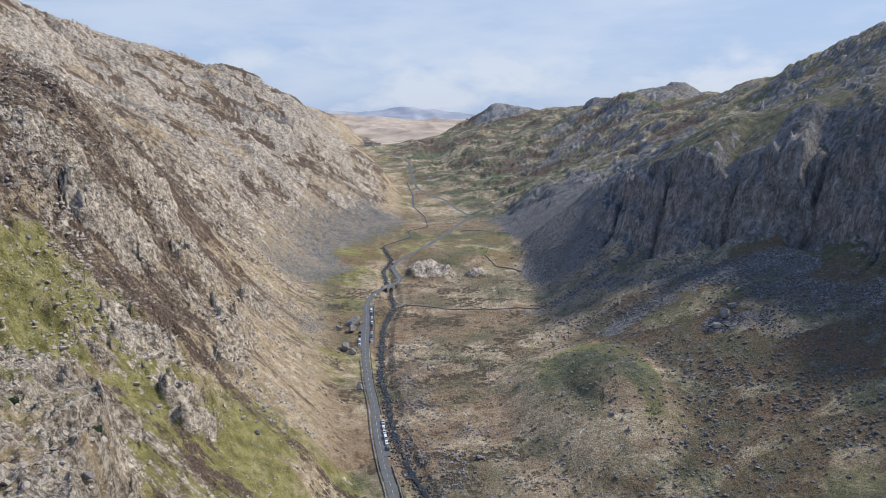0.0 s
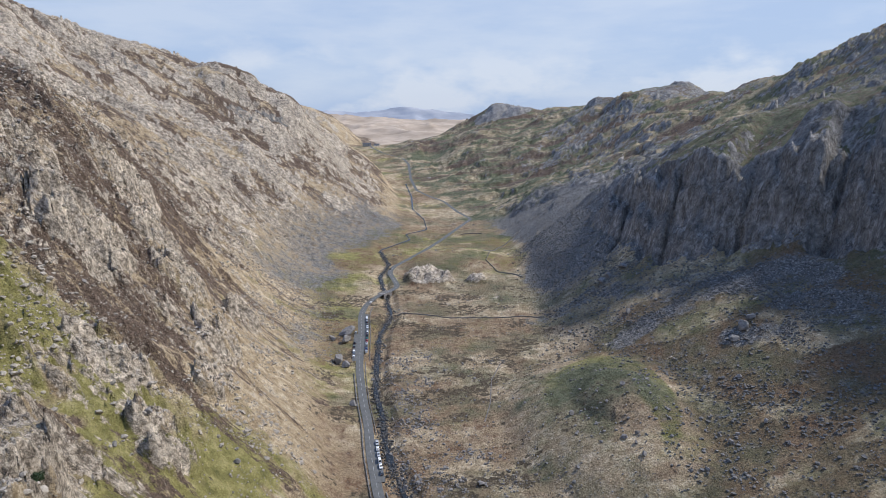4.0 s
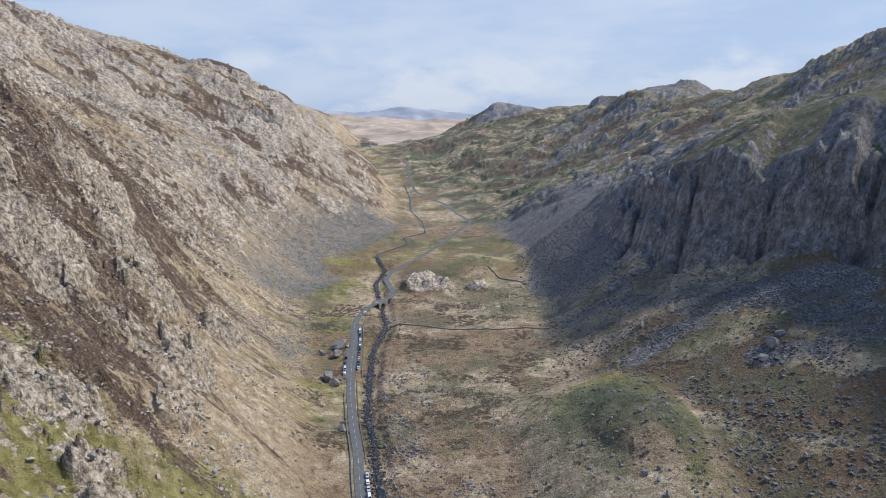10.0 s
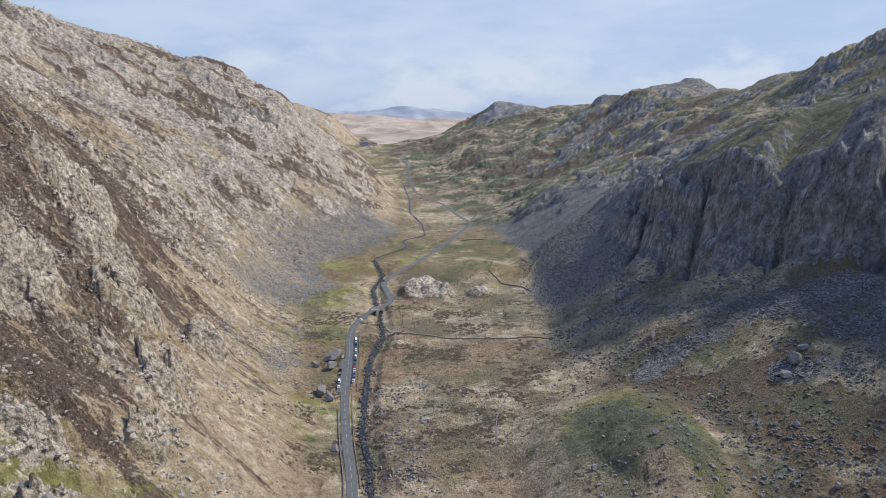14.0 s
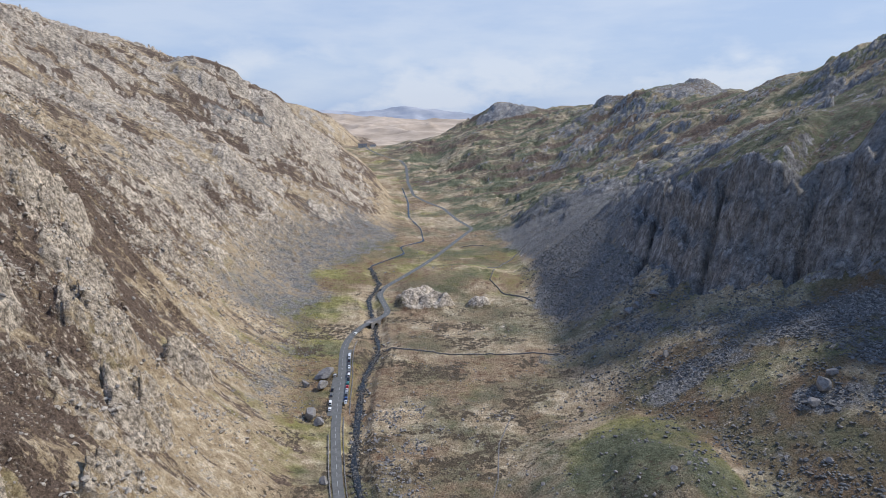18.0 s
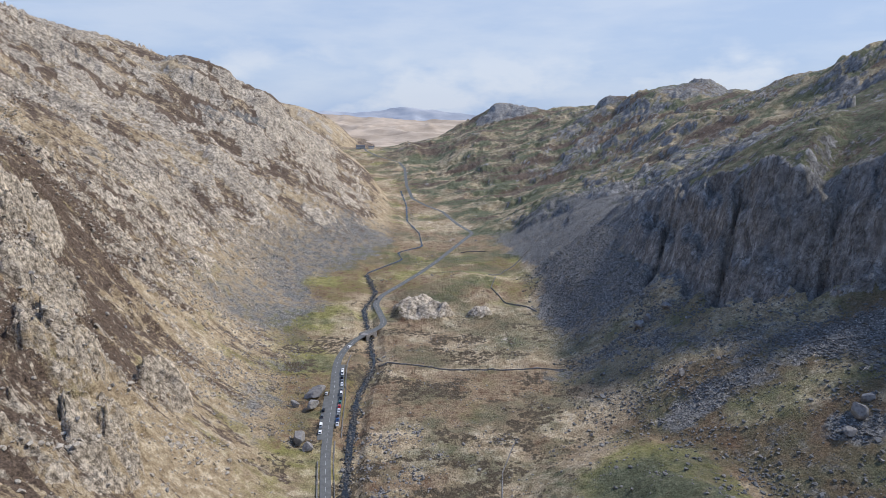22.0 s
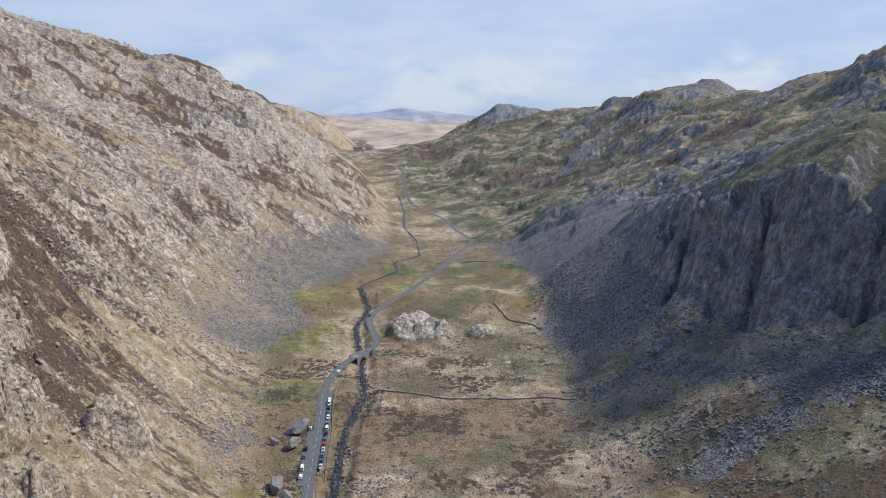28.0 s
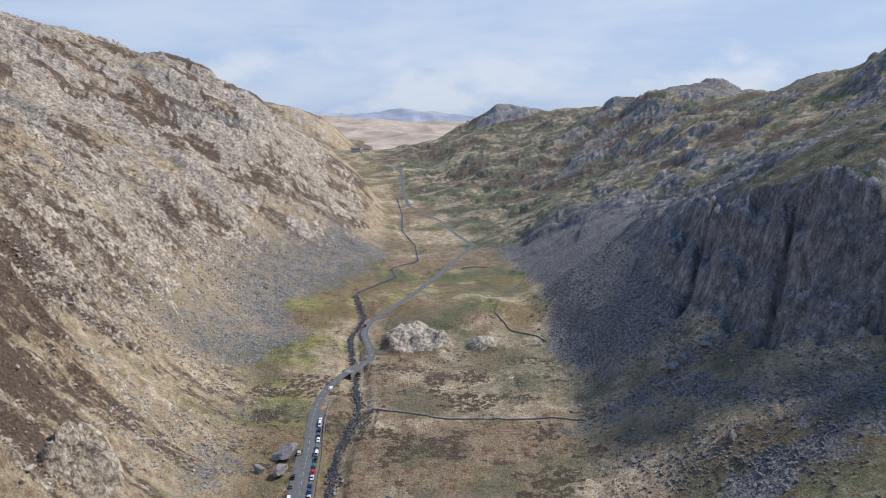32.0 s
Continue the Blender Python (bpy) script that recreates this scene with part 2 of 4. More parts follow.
rough = ridged((X + warp2) * 0.024, (fall + warp2) * 0.05, 4, 0.6, shift=2)
fine = ridged((X + warp2) * 0.13, (fall + warp2) * 0.18, 3, 0.6, shift=8)
calm = 1 - 0.75 * step(RIGHT, 0, 30) * (1 - over_cliff) * step(Y, 900, 700)      # the even slope below the cliff
Z += side * far_fade * 30 * (big - 0.5) * step(np.maximum(LEFT, RIGHT), 30, 180) * calm
Z += side * far_fade * 26 * (ribs - 0.35) * step(SLOPE, 0.25, 0.7) * np.maximum(step(LEFT, 45, 150), step(RIGHT, 25, 90) * step(calm, 0.3, 1.0))
patches = fbm((X + warp) * 0.010, (fall + warp) * 0.016, 5, 0.55, shift=9) + 0.10 * (ribs - 0.4) + 0.16 * (SLOPE - 0.65)
lower = step(LEFT, 40, 95) + step(LEFT, 20, 45) * step(Y, 640, 760)
CRAG = step(patches, 0.46, 0.56) * np.clip(np.clip(lower, 0, 1) + over_cliff * (1 - 0.5 * step(Y, 750, 900)), 0, 1) * step(SLOPE, 0.2, 0.45) * far_fade
CRAG = np.maximum(CRAG, 0.9 * step(Y, 850, 930) * step(Y, 1130, 1050) * step(LEFT, 15, 30) * step(LEFT, 260, 150) * step(ribs, 0.25, 0.4))
tower_rock = step(np.abs(EDGE + 9), 26, 14) * ALONG_EDGE * (0.6 + 0.4 * step(SLOPE, 0.5, 1.0))
body = Z + 6 * (rough - 0.4) + 0.85 * Y + 1.2 * warp
steps = 0.62 * (terraces(body, 17.0, 0.42) - body) + 0.5 * (terraces(body + 3 * warp2, 6.0, 0.5) - body - 3 * warp2)
Z += CRAG * (1 - tower_rock) * (steps * 0.65 + 6 * (rough - 0.4) + 0.7 * (fine - 0.4)) * (1 - 0.55 * step(LEFT, 0, 20) * step(Y, 930, 850))
grooves = ridged((X + warp) * 0.006, (Y - 0.9 * X + 0.5 * warp) * 0.016, 3, 0.32, shift=4)
along_face = 0.72 * (X - 170) - 0.69 * (Y - 560) + 0.35 * warp      # metres from the nose of the cliff along its face, towards the start
clefts = np.abs((along_face + 0.4 * warp) / 58.0 % 1.0 - 0.5)


def folds(v):
    """A zigzag between 0 and 1 with sharp turns."""
    return np.abs(2 * (v % 1.0) - 1)


up_cliff = along_face + 0.5 * warp
# two gullies that cut back into the face
face_band = step(X - line(CLIFF_FOOT_X, Y), -16, 10) * step(X - line(CLIFF_TOP_X, Y), 120, 0) * step(Y, 640, 580)
Z -= face_band * (26 * step(np.abs(along_face - 92), 27, 12) + 28 * step(np.abs(along_face - 150), 20, 9))
pillars = 11 * folds(up_cliff / 27 + 0.6 * fbm(X * 0.02, Y * 0.03, 2, shift=15)) + 5 * folds(up_cliff / 11.5 + 1.0 * fbm(X * 0.03, Y * 0.03, 2, shift=16)) - 8
blocks = Z + 2.5 * warp2 + 7 * (value_noise(up_cliff * 0.11, Z * 0.05) - 0.5)
Z += CLIFF * (10 * (grooves - 0.42) + pillars - 18 * step(clefts, 0.06, 0.0) + 0.6 * (terraces(Z + 0.6 * warp, 33.0, 0.35) - Z - 0.6 * warp) + 0.5 * (terraces(blocks, 9.0, 0.5) - blocks) + 1.0 * (fine - 0.4))
knobs = step(fbm((X + warp) * 0.015, (Y + warp) * 0.018, 6, 0.58, shift=63), 0.50, 0.58)
Z += MOOR * knobs * (6 + 2 * (rough - 0.4) + 1.2 * (fine - 0.4))
LEDGE = step(fbm((X + warp2) * 0.030, (fall + warp2) * 0.055, 5, 0.6, shift=67) + 0.05 * step(Y, 480, 700), 0.54, 0.58) * step(LEFT, 35, 90) * far_fade * (1 - tower_rock)
Z += LEDGE * (1.6 + 0.30 * steps + 1.0 * (fine - 0.4))
Z += MOOR * (24 * (fbm((X + warp) * 0.012, (Y + warp) * 0.010, 5, 0.5, shift=12) - 0.5) + step(patches, 0.43, 0.53) * (0.32 * steps + 2.5 * (rough - 0.35)))
Z += tower_rock * (2.5 * step(np.abs(EDGE + 5), 10, 1) + 1.5 * (rough - 0.4) + 1.6 * (fine - 0.4))
Z += OUTCROP * (1 - tower_rock) * (0.7 * steps + 3 * (rough - 0.4) + 0.7 * (fine - 0.4))
# jointed blocks on every bare crag: large ones on the outcrops and the cliff, small ones elsewhere
slant = 0.80 * X + 0.6 * Y
large = blocks_noise(slant / 9.0, (Y - 0.3 * X) / 6.0)
small_blocks = blocks_noise(slant / 4.2 + 40, (Y - 0.3 * X) / 2.9 + 7)
jointed = 5.5 * (large - 0.5) + 2.6 * (small_blocks - 0.5)
Z += (1.0 * OUTCROP + 0.42 * CRAG * (1 - OUTCROP) + 0.35 * LEDGE + 0.55 * CLIFF + 0.55 * tower_rock) * jointed
BLOCKY = np.clip(OUTCROP + 0.6 * CRAG + CLIFF, 0, 1)
hummocks = fbm(X * 0.05, Y * 0.05, 5, 0.6, shift=6)
Z += 3.0 * (hummocks - 0.5) + 1.6 * (ridged(X * 0.11, Y * 0.11, 3, 0.5, shift=14) - 0.4) * (0.35 + 0.65 * side * calm)
KNOLL_ROCK = np.maximum(step(KNOLL + 0.9 * (lumps - 0.5), 0.12, 0.4) * step(X + 0.4 * (Y - 647), -44, -34), step(KNOLL_LOW, 0.1, 0.5))
Z += KNOLL_ROCK * (4.5 * (ridged(X * 0.09, Y * 0.05, 3, 0.6, shift=1) - 0.45) + 1.2 * (fine - 0.4))
# nothing stands up like a needle
for _ in range(2):
    mean = Z.copy()
    for ax in (0, 1):
        mean = sum(np.roll(mean, k, ax) for k in range(-4, 5)) / 9
    Z = np.where(tower_rock > 0.1, Z, np.clip(Z, mean - 3.0 - 0.006 * np.maximum(Y, 0) - 20 * CLIFF - 3 * BLOCKY, mean + 2.5 + 0.0045 * np.maximum(Y, 0) + 3 * BLOCKY))
# bed of the road and of the stream
off_road, off_stream = np.abs(X - road_x(Y)), np.abs(X - stream_x(Y))
bed = step(off_road, 15, 4.5) * step(Y, 1800, 1710)
Z = Z * (1 - bed) + (FLOOR + 1.2) * bed
cut = step(off_stream, 11, 4.5) * step(Y, 1290, 1230)
Z = Z * (1 - cut) + (FLOOR - 2.6 + 2.0 * step(Y, 600, 690) + 1.6 * (hummocks - 0.5)) * cut
STEEP = slope_of(Z)


def ground_z(x, y):
    """Height of the ground sheet at places of the plan."""
    x, y = np.atleast_1d(np.asarray(x, float)), np.atleast_1d(np.asarray(y, float))
    r = np.clip(np.interp(y, ROWS, np.arange(len(ROWS))), 0, len(ROWS) - 1.001)
    half = half_width(y)
    c = np.where(np.abs(x) <= half, x / half, np.sign(x) * (1 + (np.abs(x) - half) / np.maximum(half * 0.3, 1350 - half)))
    c = np.clip(np.interp(c, COLS, np.arange(len(COLS))), 0, len(COLS) - 1.001)
    i, j = r.astype(int), c.astype(int)
    a, b = r - i, c - j
    return (Z[i, j] * (1 - a) + Z[i + 1, j] * a) * (1 - b) + (Z[i, j + 1] * (1 - a) + Z[i + 1, j + 1] * a) * b

# ---- materials ----
def material(name, rough=0.9, metal=0.0):
    m = bpy.data.materials.new(name)
    m.use_nodes = True
    b = m.node_tree.nodes["Principled BSDF"]
    b.inputs["Roughness"].default_value, b.inputs["Metallic"].default_value = rough, metal
    b.inputs["Specular IOR Level"].default_value = 0.25
    return m, m.node_tree.nodes, m.node_tree.links, b


def node(nodes, kind, **values):
    n = nodes.new(kind)
    for key, value in values.items():
        n.inputs[key.replace("_", " ")].default_value = value
    return n


def noise_node(nodes, links, vector, scale, detail=6.0, rough=0.6, mapping=None):
    n = node(nodes, "ShaderNodeTexNoise", Scale=scale, Detail=detail, Roughness=rough)
    if mapping:
        m = node(nodes, "ShaderNodeMapping", Scale=mapping)
        links.new(vector, m.inputs["Vector"])
        vector = m.outputs["Vector"]
    links.new(vector, n.inputs["Vector"])
    return n.outputs["Fac"]


def math_node(nodes, links, kind, a, b=0.0, c=0.0, clamp=False):
    n = nodes.new("ShaderNodeMath")
    n.operation, n.use_clamp = kind, clamp
    for k, v in enumerate((a, b, c)):
        if isinstance(v, (int, float)):
            n.inputs[k].default_value = v
        else:
            links.new(v, n.inputs[k])
    return n.outputs[0]


def mix_node(nodes, links, factor, a, b):
    n = nodes.new("ShaderNodeMix")
    n.data_type = "RGBA"
    for key, v in (("Factor", factor), ("A", a), ("B", b)):
        if isinstance(v, (int, float)):
            n.inputs[key].default_value = v
        elif isinstance(v, tuple):
            n.inputs[key].default_value = (*v, 1)
        else:
            links.new(v, n.inputs[key])
    return n.outputs["Result"]


def bump_node(nodes, links, height, strength, distance):
    n = node(nodes, "ShaderNodeBump", Strength=strength, Distance=distance)
    links.new(height, n.inputs["Height"])
    return n.outputs["Normal"]


def ramp_node(nodes, links, factor, *stops):
    n = nodes.new("ShaderNodeValToRGB")
    while len(n.color_ramp.elements) < len(stops):
        n.color_ramp.elements.new(0.5)
    for el, (place, colour) in zip(n.color_ramp.elements, stops):
        el.position, el.color = place, (*colour, 1)
    links.new(factor, n.inputs["Fac"])
    return n.outputs["Color"]


def hillside_material():
    m, n, l, b = material("hillside", 0.95)
    pos = n.new("ShaderNodeNewGeometry").outputs["Position"]
    cover = []
    for name in ("cover_stone", "cover_plants"):
        at = n.new("ShaderNodeAttribute")
        at.attribute_name = name
        sp = n.new("ShaderNodeSeparateColor")
        l.new(at.outputs["Color"], sp.inputs["Color"])
        cover += [*(sp.outputs[k] for k in ("Red", "Green", "Blue")), at.outputs["Alpha"]]
    rock, scree, heather, shade_haze, green, bracken, rush, olive = cover
    coarse = noise_node(n, l, pos, 0.035, 8, 0.62)
    medium = noise_node(n, l, pos, 0.16, 8, 0.65)
    small = noise_node(n, l, pos, 0.8, 6, 0.7)
    split = n.new("ShaderNodeSeparateXYZ")
    l.new(pos, split.inputs[0])
    out = math_node(n, l, "ABSOLUTE", split.outputs["X"])
    up = math_node(n, l, "MULTIPLY_ADD", out, 0.8, math_node(n, l, "MULTIPLY", split.outputs["Z"], 0.6))
    off = math_node(n, l, "MULTIPLY_ADD", out, -0.6, math_node(n, l, "MULTIPLY", split.outputs["Z"], 0.8))
    join = n.new("ShaderNodeCombineXYZ")
    for k, v in enumerate((up, split.outputs["Y"], off)):
        l.new(v, join.inputs[k])
    slope_pos = join.outputs[0]                       # up the slope, along the valley, out of the slope
    streak = noise_node(n, l, slope_pos, 0.15, 8, 0.72, (0.55, 1.15, 1.0))

    def patch(mask, grain, spread=1.5, hard=3.5):
        s = math_node(n, l, "MULTIPLY_ADD", grain, spread, -0.5 * spread)
        s = math_node(n, l, "ADD", mask, s)
        return math_node(n, l, "MULTIPLY_ADD", s, hard, 0.5 - 0.5 * hard, clamp=True)

    blades = math_node(n, l, "MULTIPLY_ADD", streak, 0.2, math_node(n, l, "MULTIPLY_ADD", medium, 0.45, math_node(n, l, "MULTIPLY", small, 0.35)))
    straw = ramp_node(n, l, blades, (0.37, (0.17, 0.118, 0.068)), (0.5, (0.41, 0.32, 0.20)), (0.61, (0.72, 0.61, 0.44)))
    turf = ramp_node(n, l, medium, (0.3, (0.125, 0.118, 0.042)), (0.52, (0.27, 0.245, 0.085)), (0.70, (0.44, 0.385, 0.18)))
    fern = ramp_node(n, l, small, (0.3, (0.085, 0.053, 0.031)), (0.62, (0.23, 0.145, 0.085)))
    ling = ramp_node(n, l, small, (0.34, (0.05, 0.036, 0.027)), (0.64, (0.20, 0.145, 0.105)))
    # Cool olive grass: on the moor its colour also carries haze and cloud shade.
    sward = ramp_node(n, l, math_node(n, l, "MULTIPLY_ADD", small, 0.5, math_node(n, l, "MULTIPLY", medium, 0.5)), (0.33, (0.05, 0.054, 0.031)), (0.5, (0.115, 0.121, 0.068)), (0.66, (0.23, 0.225, 0.145)))
    reed = ramp_node(n, l, small, (0.3, (0.05, 0.042, 0.028)), (0.7, (0.15, 0.115, 0.075)))
    stone = ramp_node(n, l, noise_node(n, l, pos, 0.35, 9, 0.72), (0.34, (0.085, 0.07, 0.054)), (0.43, (0.38, 0.32, 0.245)), (0.52, (0.68, 0.59, 0.465)), (0.66, (0.88, 0.78, 0.63)))
    rubble_cell = node(n, "ShaderNodeTexVoronoi", Scale=1.2)
    l.new(pos, rubble_cell.inputs["Vector"])
    # Dark mid tones: shade on the right-hand scree is put into the rubble.
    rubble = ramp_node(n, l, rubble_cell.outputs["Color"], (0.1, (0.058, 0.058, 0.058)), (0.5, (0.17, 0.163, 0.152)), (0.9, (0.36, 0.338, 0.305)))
    c = mix_node(n, l, patch(green, coarse, 1.6, 2.5), straw, turf)
    c = mix_node(n, l, patch(bracken, medium, 1.8, 2.2), c, fern)
    c = mix_node(n, l, patch(olive, coarse, 1.4, 1.8), c, sward)
    tangle = math_node(n, l, "MULTIPLY_ADD", streak, 0.55, math_node(n, l, "MULTIPLY", noise_node(n, l, slope_pos, 0.5, 8, 0.75, (0.5, 1.2, 1.0)), 0.45))
    c = mix_node(n, l, patch(heather, tangle, 3.4, 5.5), c, ling)
    # rush also darkens the scree fan, where shade is put into the colour.
    c = mix_node(n, l, patch(rush, noise_node(n, l, pos, 0.30, 7, 0.7), 3.2, 5), c, reed)
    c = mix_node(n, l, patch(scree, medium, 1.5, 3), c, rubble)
    speck = math_node(n, l, "MULTIPLY_ADD", noise_node(n, l, slope_pos, 0.40, 10, 0.80, (0.55, 1.20, 1.0)), 0.55, math_node(n, l, "MULTIPLY", streak, 0.45))
    bare = patch(rock, speck, 2.3, 8)
    joint = math_node(n, l, "ABSOLUTE", math_node(n, l, "SUBTRACT", noise_node(n, l, slope_pos, 0.20, 5, 0.65, (0.35, 1.1, 1.0)), 0.5))
    joint = math_node(n, l, "MULTIPLY_ADD", joint, -22.0, 1.0, clamp=True)
    stone = mix_node(n, l, math_node(n, l, "MULTIPLY", joint, 0.75), stone, (0.095, 0.08, 0.062))
    broad = ramp_node(n, l, coarse, (0.35, (0.66, 0.65, 0.65)), (0.60, (1.0, 0.99, 0.98)))
    tone = n.new("ShaderNodeMix")
    tone.data_type, tone.blend_type = "RGBA", "MULTIPLY"
    tone.inputs["Factor"].default_value = 1.0
    l.new(stone, tone.inputs["A"])
    l.new(broad, tone.inputs["B"])
    # Dark, cool, low-contrast rock: cliff shade and distance haze are put into the colour.
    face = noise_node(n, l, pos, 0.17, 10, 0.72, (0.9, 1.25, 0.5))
    shade_haze_rock = ramp_node(n, l, face, (0.34, (0.075, 0.078, 0.083)), (0.5, (0.19, 0.192, 0.198)), (0.66, (0.44, 0.43, 0.42)))
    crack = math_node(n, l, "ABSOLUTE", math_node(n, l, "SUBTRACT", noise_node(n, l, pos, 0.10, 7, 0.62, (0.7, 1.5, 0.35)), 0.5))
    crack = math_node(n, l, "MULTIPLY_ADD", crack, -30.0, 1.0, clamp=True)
    shade_haze_rock = mix_node(n, l, math_node(n, l, "MULTIPLY", crack, 0.8), shade_haze_rock, (0.035, 0.034, 0.036))
    c = mix_node(n, l, bare, c, mix_node(n, l, math_node(n, l, "MULTIPLY", shade_haze, 0.8), tone.outputs["Result"], shade_haze_rock))
    weathered = n.new("ShaderNodeMix")
    weathered.data_type, weathered.blend_type = "RGBA", "MULTIPLY"
    weathered.inputs["Factor"].default_value = 1.0
    fleck = ramp_node(n, l, noise_node(n, l, pos, 1.9, 5, 0.75), (0.36, (0.58, 0.56, 0.54)), (0.49, (1.0, 0.99, 0.98)), (0.64, (1.25, 1.25, 1.25)))
    l.new(fleck, weathered.inputs["B"])
    l.new(c, weathered.inputs["A"])
    l.new(weathered.outputs["Result"], b.inputs["Base Color"])
    grain = math_node(n, l, "MULTIPLY_ADD", noise_node(n, l, pos, 0.5, 9, 0.7), 1.0, math_node(n, l, "MULTIPLY", small, 0.4))
    l.new(bump_node(n, l, grain, 1.0, 1.9), b.inputs["Normal"])
    return m


def stone_material(name, tint, scale=0.6):
    m, n, l, b = material(name, 0.9)
    pos = n.new("ShaderNodeNewGeometry").outputs["Position"]
    info = n.new("ShaderNodeObjectInfo").outputs["Random"]
    g = noise_node(n, l, pos, scale, 9, 0.7)
    lo, mid, hi = (tuple(t * f for t in tint) for f in (0.35, 0.85, 1.35))
    c = ramp_node(n, l, g, (0.3, lo), (0.5, mid), (0.72, hi))
    c = mix_node(n, l, math_node(n, l, "MULTIPLY", info, 0.35), c, tuple(t * 0.6 for t in tint))
    l.new(c, b.inputs["Base Color"])
    l.new(bump_node(n, l, g, 0.8, 0.5), b.inputs["Normal"])
    return m


HILLSIDE = hillside_material()
STONE = stone_material("boulder_stone", (0.29, 0.27, 0.252))


def part(name, mesh_or_bm, mat, parent=None, label=""):
    """Links one mesh, under a thing if one is given."""
    if isinstance(mesh_or_bm, bmesh.types.BMesh):
        me = bpy.data.meshes.new(name)
        mesh_or_bm.to_mesh(me)
        mesh_or_bm.free()
    else:
        me = mesh_or_bm
    if mat and not me.materials:
        me.materials.append(mat)
    ob = new(name, me)
    if parent:
        ob.parent = parent
    return tagged(ob, label)


def sheet_mesh(name, xs, ys, zs):
    """A mesh of quads from three grids of coordinates."""
    r, c = xs.shape
    k = np.arange(r * c).reshape(r, c)
    quads = np.stack((k[:-1, :-1], k[:-1, 1:], k[1:, 1:], k[1:, :-1]), -1).reshape(-1, 4)
    return array_mesh(name, np.stack((xs, ys, zs), -1).reshape(-1, 3), quads)


def array_mesh(name, verts, faces, smooth=True):
    me = bpy.data.meshes.new(name)
    n = faces.shape[1]
    me.vertices.add(len(verts))
    me.vertices.foreach_set("co", np.ascontiguousarray(verts, dtype=np.float32).ravel())
    me.loops.add(faces.size)
    me.loops.foreach_set("vertex_index", np.ascontiguousarray(faces, dtype=np.int32).ravel())
    me.polygons.add(len(faces))
    me.polygons.foreach_set("loop_start", np.arange(0, faces.size, n, dtype=np.int32))
    me.polygons.foreach_set("use_smooth", np.full(len(faces), smooth))
    me.update()
    me.validate()
    return me


def cover(me, name, r, g, b, a):
    at = me.attributes.new(name, "FLOAT_COLOR", "POINT")
    at.data.foreach_set("color", np.stack((r, g, b, a), -1).astype(np.float32).ravel())


# ---- what grows or lies where; some masks also paint in shade and haze ----
stray = 70 * (fbm(X * 0.025, Y * 0.025, 5, 0.6, shift=51) - 0.5)
stray2 = 90 * (fbm(X * 0.02, Y * 0.02, 5, 0.6, shift=57) - 0.5)
lf, rt, yy, cl = LEFT + stray, RIGHT + stray, Y + stray2, X - line(CLIFF_FOOT_X, Y) + 0.6 * stray
patchy = fbm(X * 0.03, Y * 0.045, 6, 0.6, shift=21)
patchy2 = fbm(X * 0.010, fall * 0.028, 6, 0.62, shift=25)
streaky = fbm(X * 0.012, fall * 0.06, 5, 0.65, shift=29)
mottle = fbm(X * 0.09, Y * 0.14, 4, 0.65, shift=27)
floor_part = 1 - side
crags = np.maximum.reduce((CRAG, CLIFF, KNOLL_ROCK, tower_rock))
upper = np.maximum(step(lf, 50, 120), step(lf, 5, 40) * step(yy, 760, 880))
apron = step(lf, -15, 15) * step(lf, 130, 70) * step(yy, 620, 540)
lawn = step(lf, -30, 10) * step(lf, 210, 140) * step(yy, 315, 245) * step(fbm(X * 0.03, Y * 0.03, 4, 0.6, shift=61), 0.28, 0.44)
moor = step(yy, 720, 900) * step(rt, -50, 50) * far_fade
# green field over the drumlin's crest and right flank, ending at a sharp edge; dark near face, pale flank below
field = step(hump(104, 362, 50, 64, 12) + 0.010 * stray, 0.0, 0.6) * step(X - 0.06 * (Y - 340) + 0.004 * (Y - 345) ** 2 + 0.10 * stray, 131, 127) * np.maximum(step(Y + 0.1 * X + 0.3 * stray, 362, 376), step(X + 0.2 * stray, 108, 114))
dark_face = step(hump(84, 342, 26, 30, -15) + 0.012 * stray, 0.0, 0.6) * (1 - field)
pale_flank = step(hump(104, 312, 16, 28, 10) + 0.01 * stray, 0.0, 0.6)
mound = 0.45 * step(DRUMLIN + 0.015 * stray, 0.1, 0.5)
rock_m = np.clip(0.40 * step(STEEP, 0.95, 1.9) * np.maximum(side, crags) + 0.24 * crags * (0.6 + 0.4 * step(Y, 440, 560)) + 0.45 * KNOLL_ROCK + 0.3 * CLIFF + 0.85 * tower_rock * step(mottle, 0.22, 0.42) + 0.52 * OUTCROP * step(mottle, 0.3, 0.5)
                 + upper * (0.46 * LEDGE * (0.46 + 0.54 * step(Y, 480, 680)) + 0.20 * (streaky - 0.38)) - 0.20 * upper * step(Y, 680, 480) * (1 - OUTCROP) - 0.04 * upper + 0.32 * over_cliff * (1 - moor) + 0.08 * upper * step(Y, 560, 760) + 0.06 * upper * step(Y, 480, 620) + moor * (0.10 * step(X, 60, 260) + 0.16 * step(STEEP, 0.6, 1.2) + 0.30 * knobs * step(mottle, 0.25, 0.5)) + 0.6 * step(hump(180, 1900, 100, 90), 0.1, 0.4) + 0.4 * step(hump(500, 1390, 90, 80) + 0.01 * stray, 0.1, 0.5), 0, 1) * (1 - 0.35 * apron) * (1 - 0.35 * lawn * (1 - np.maximum(tower_rock, OUTCROP))) + 0.34 * apron * step(streaky, 0.46, 0.58) + 0.16 * lawn * step(mottle, 0.45, 0.6)


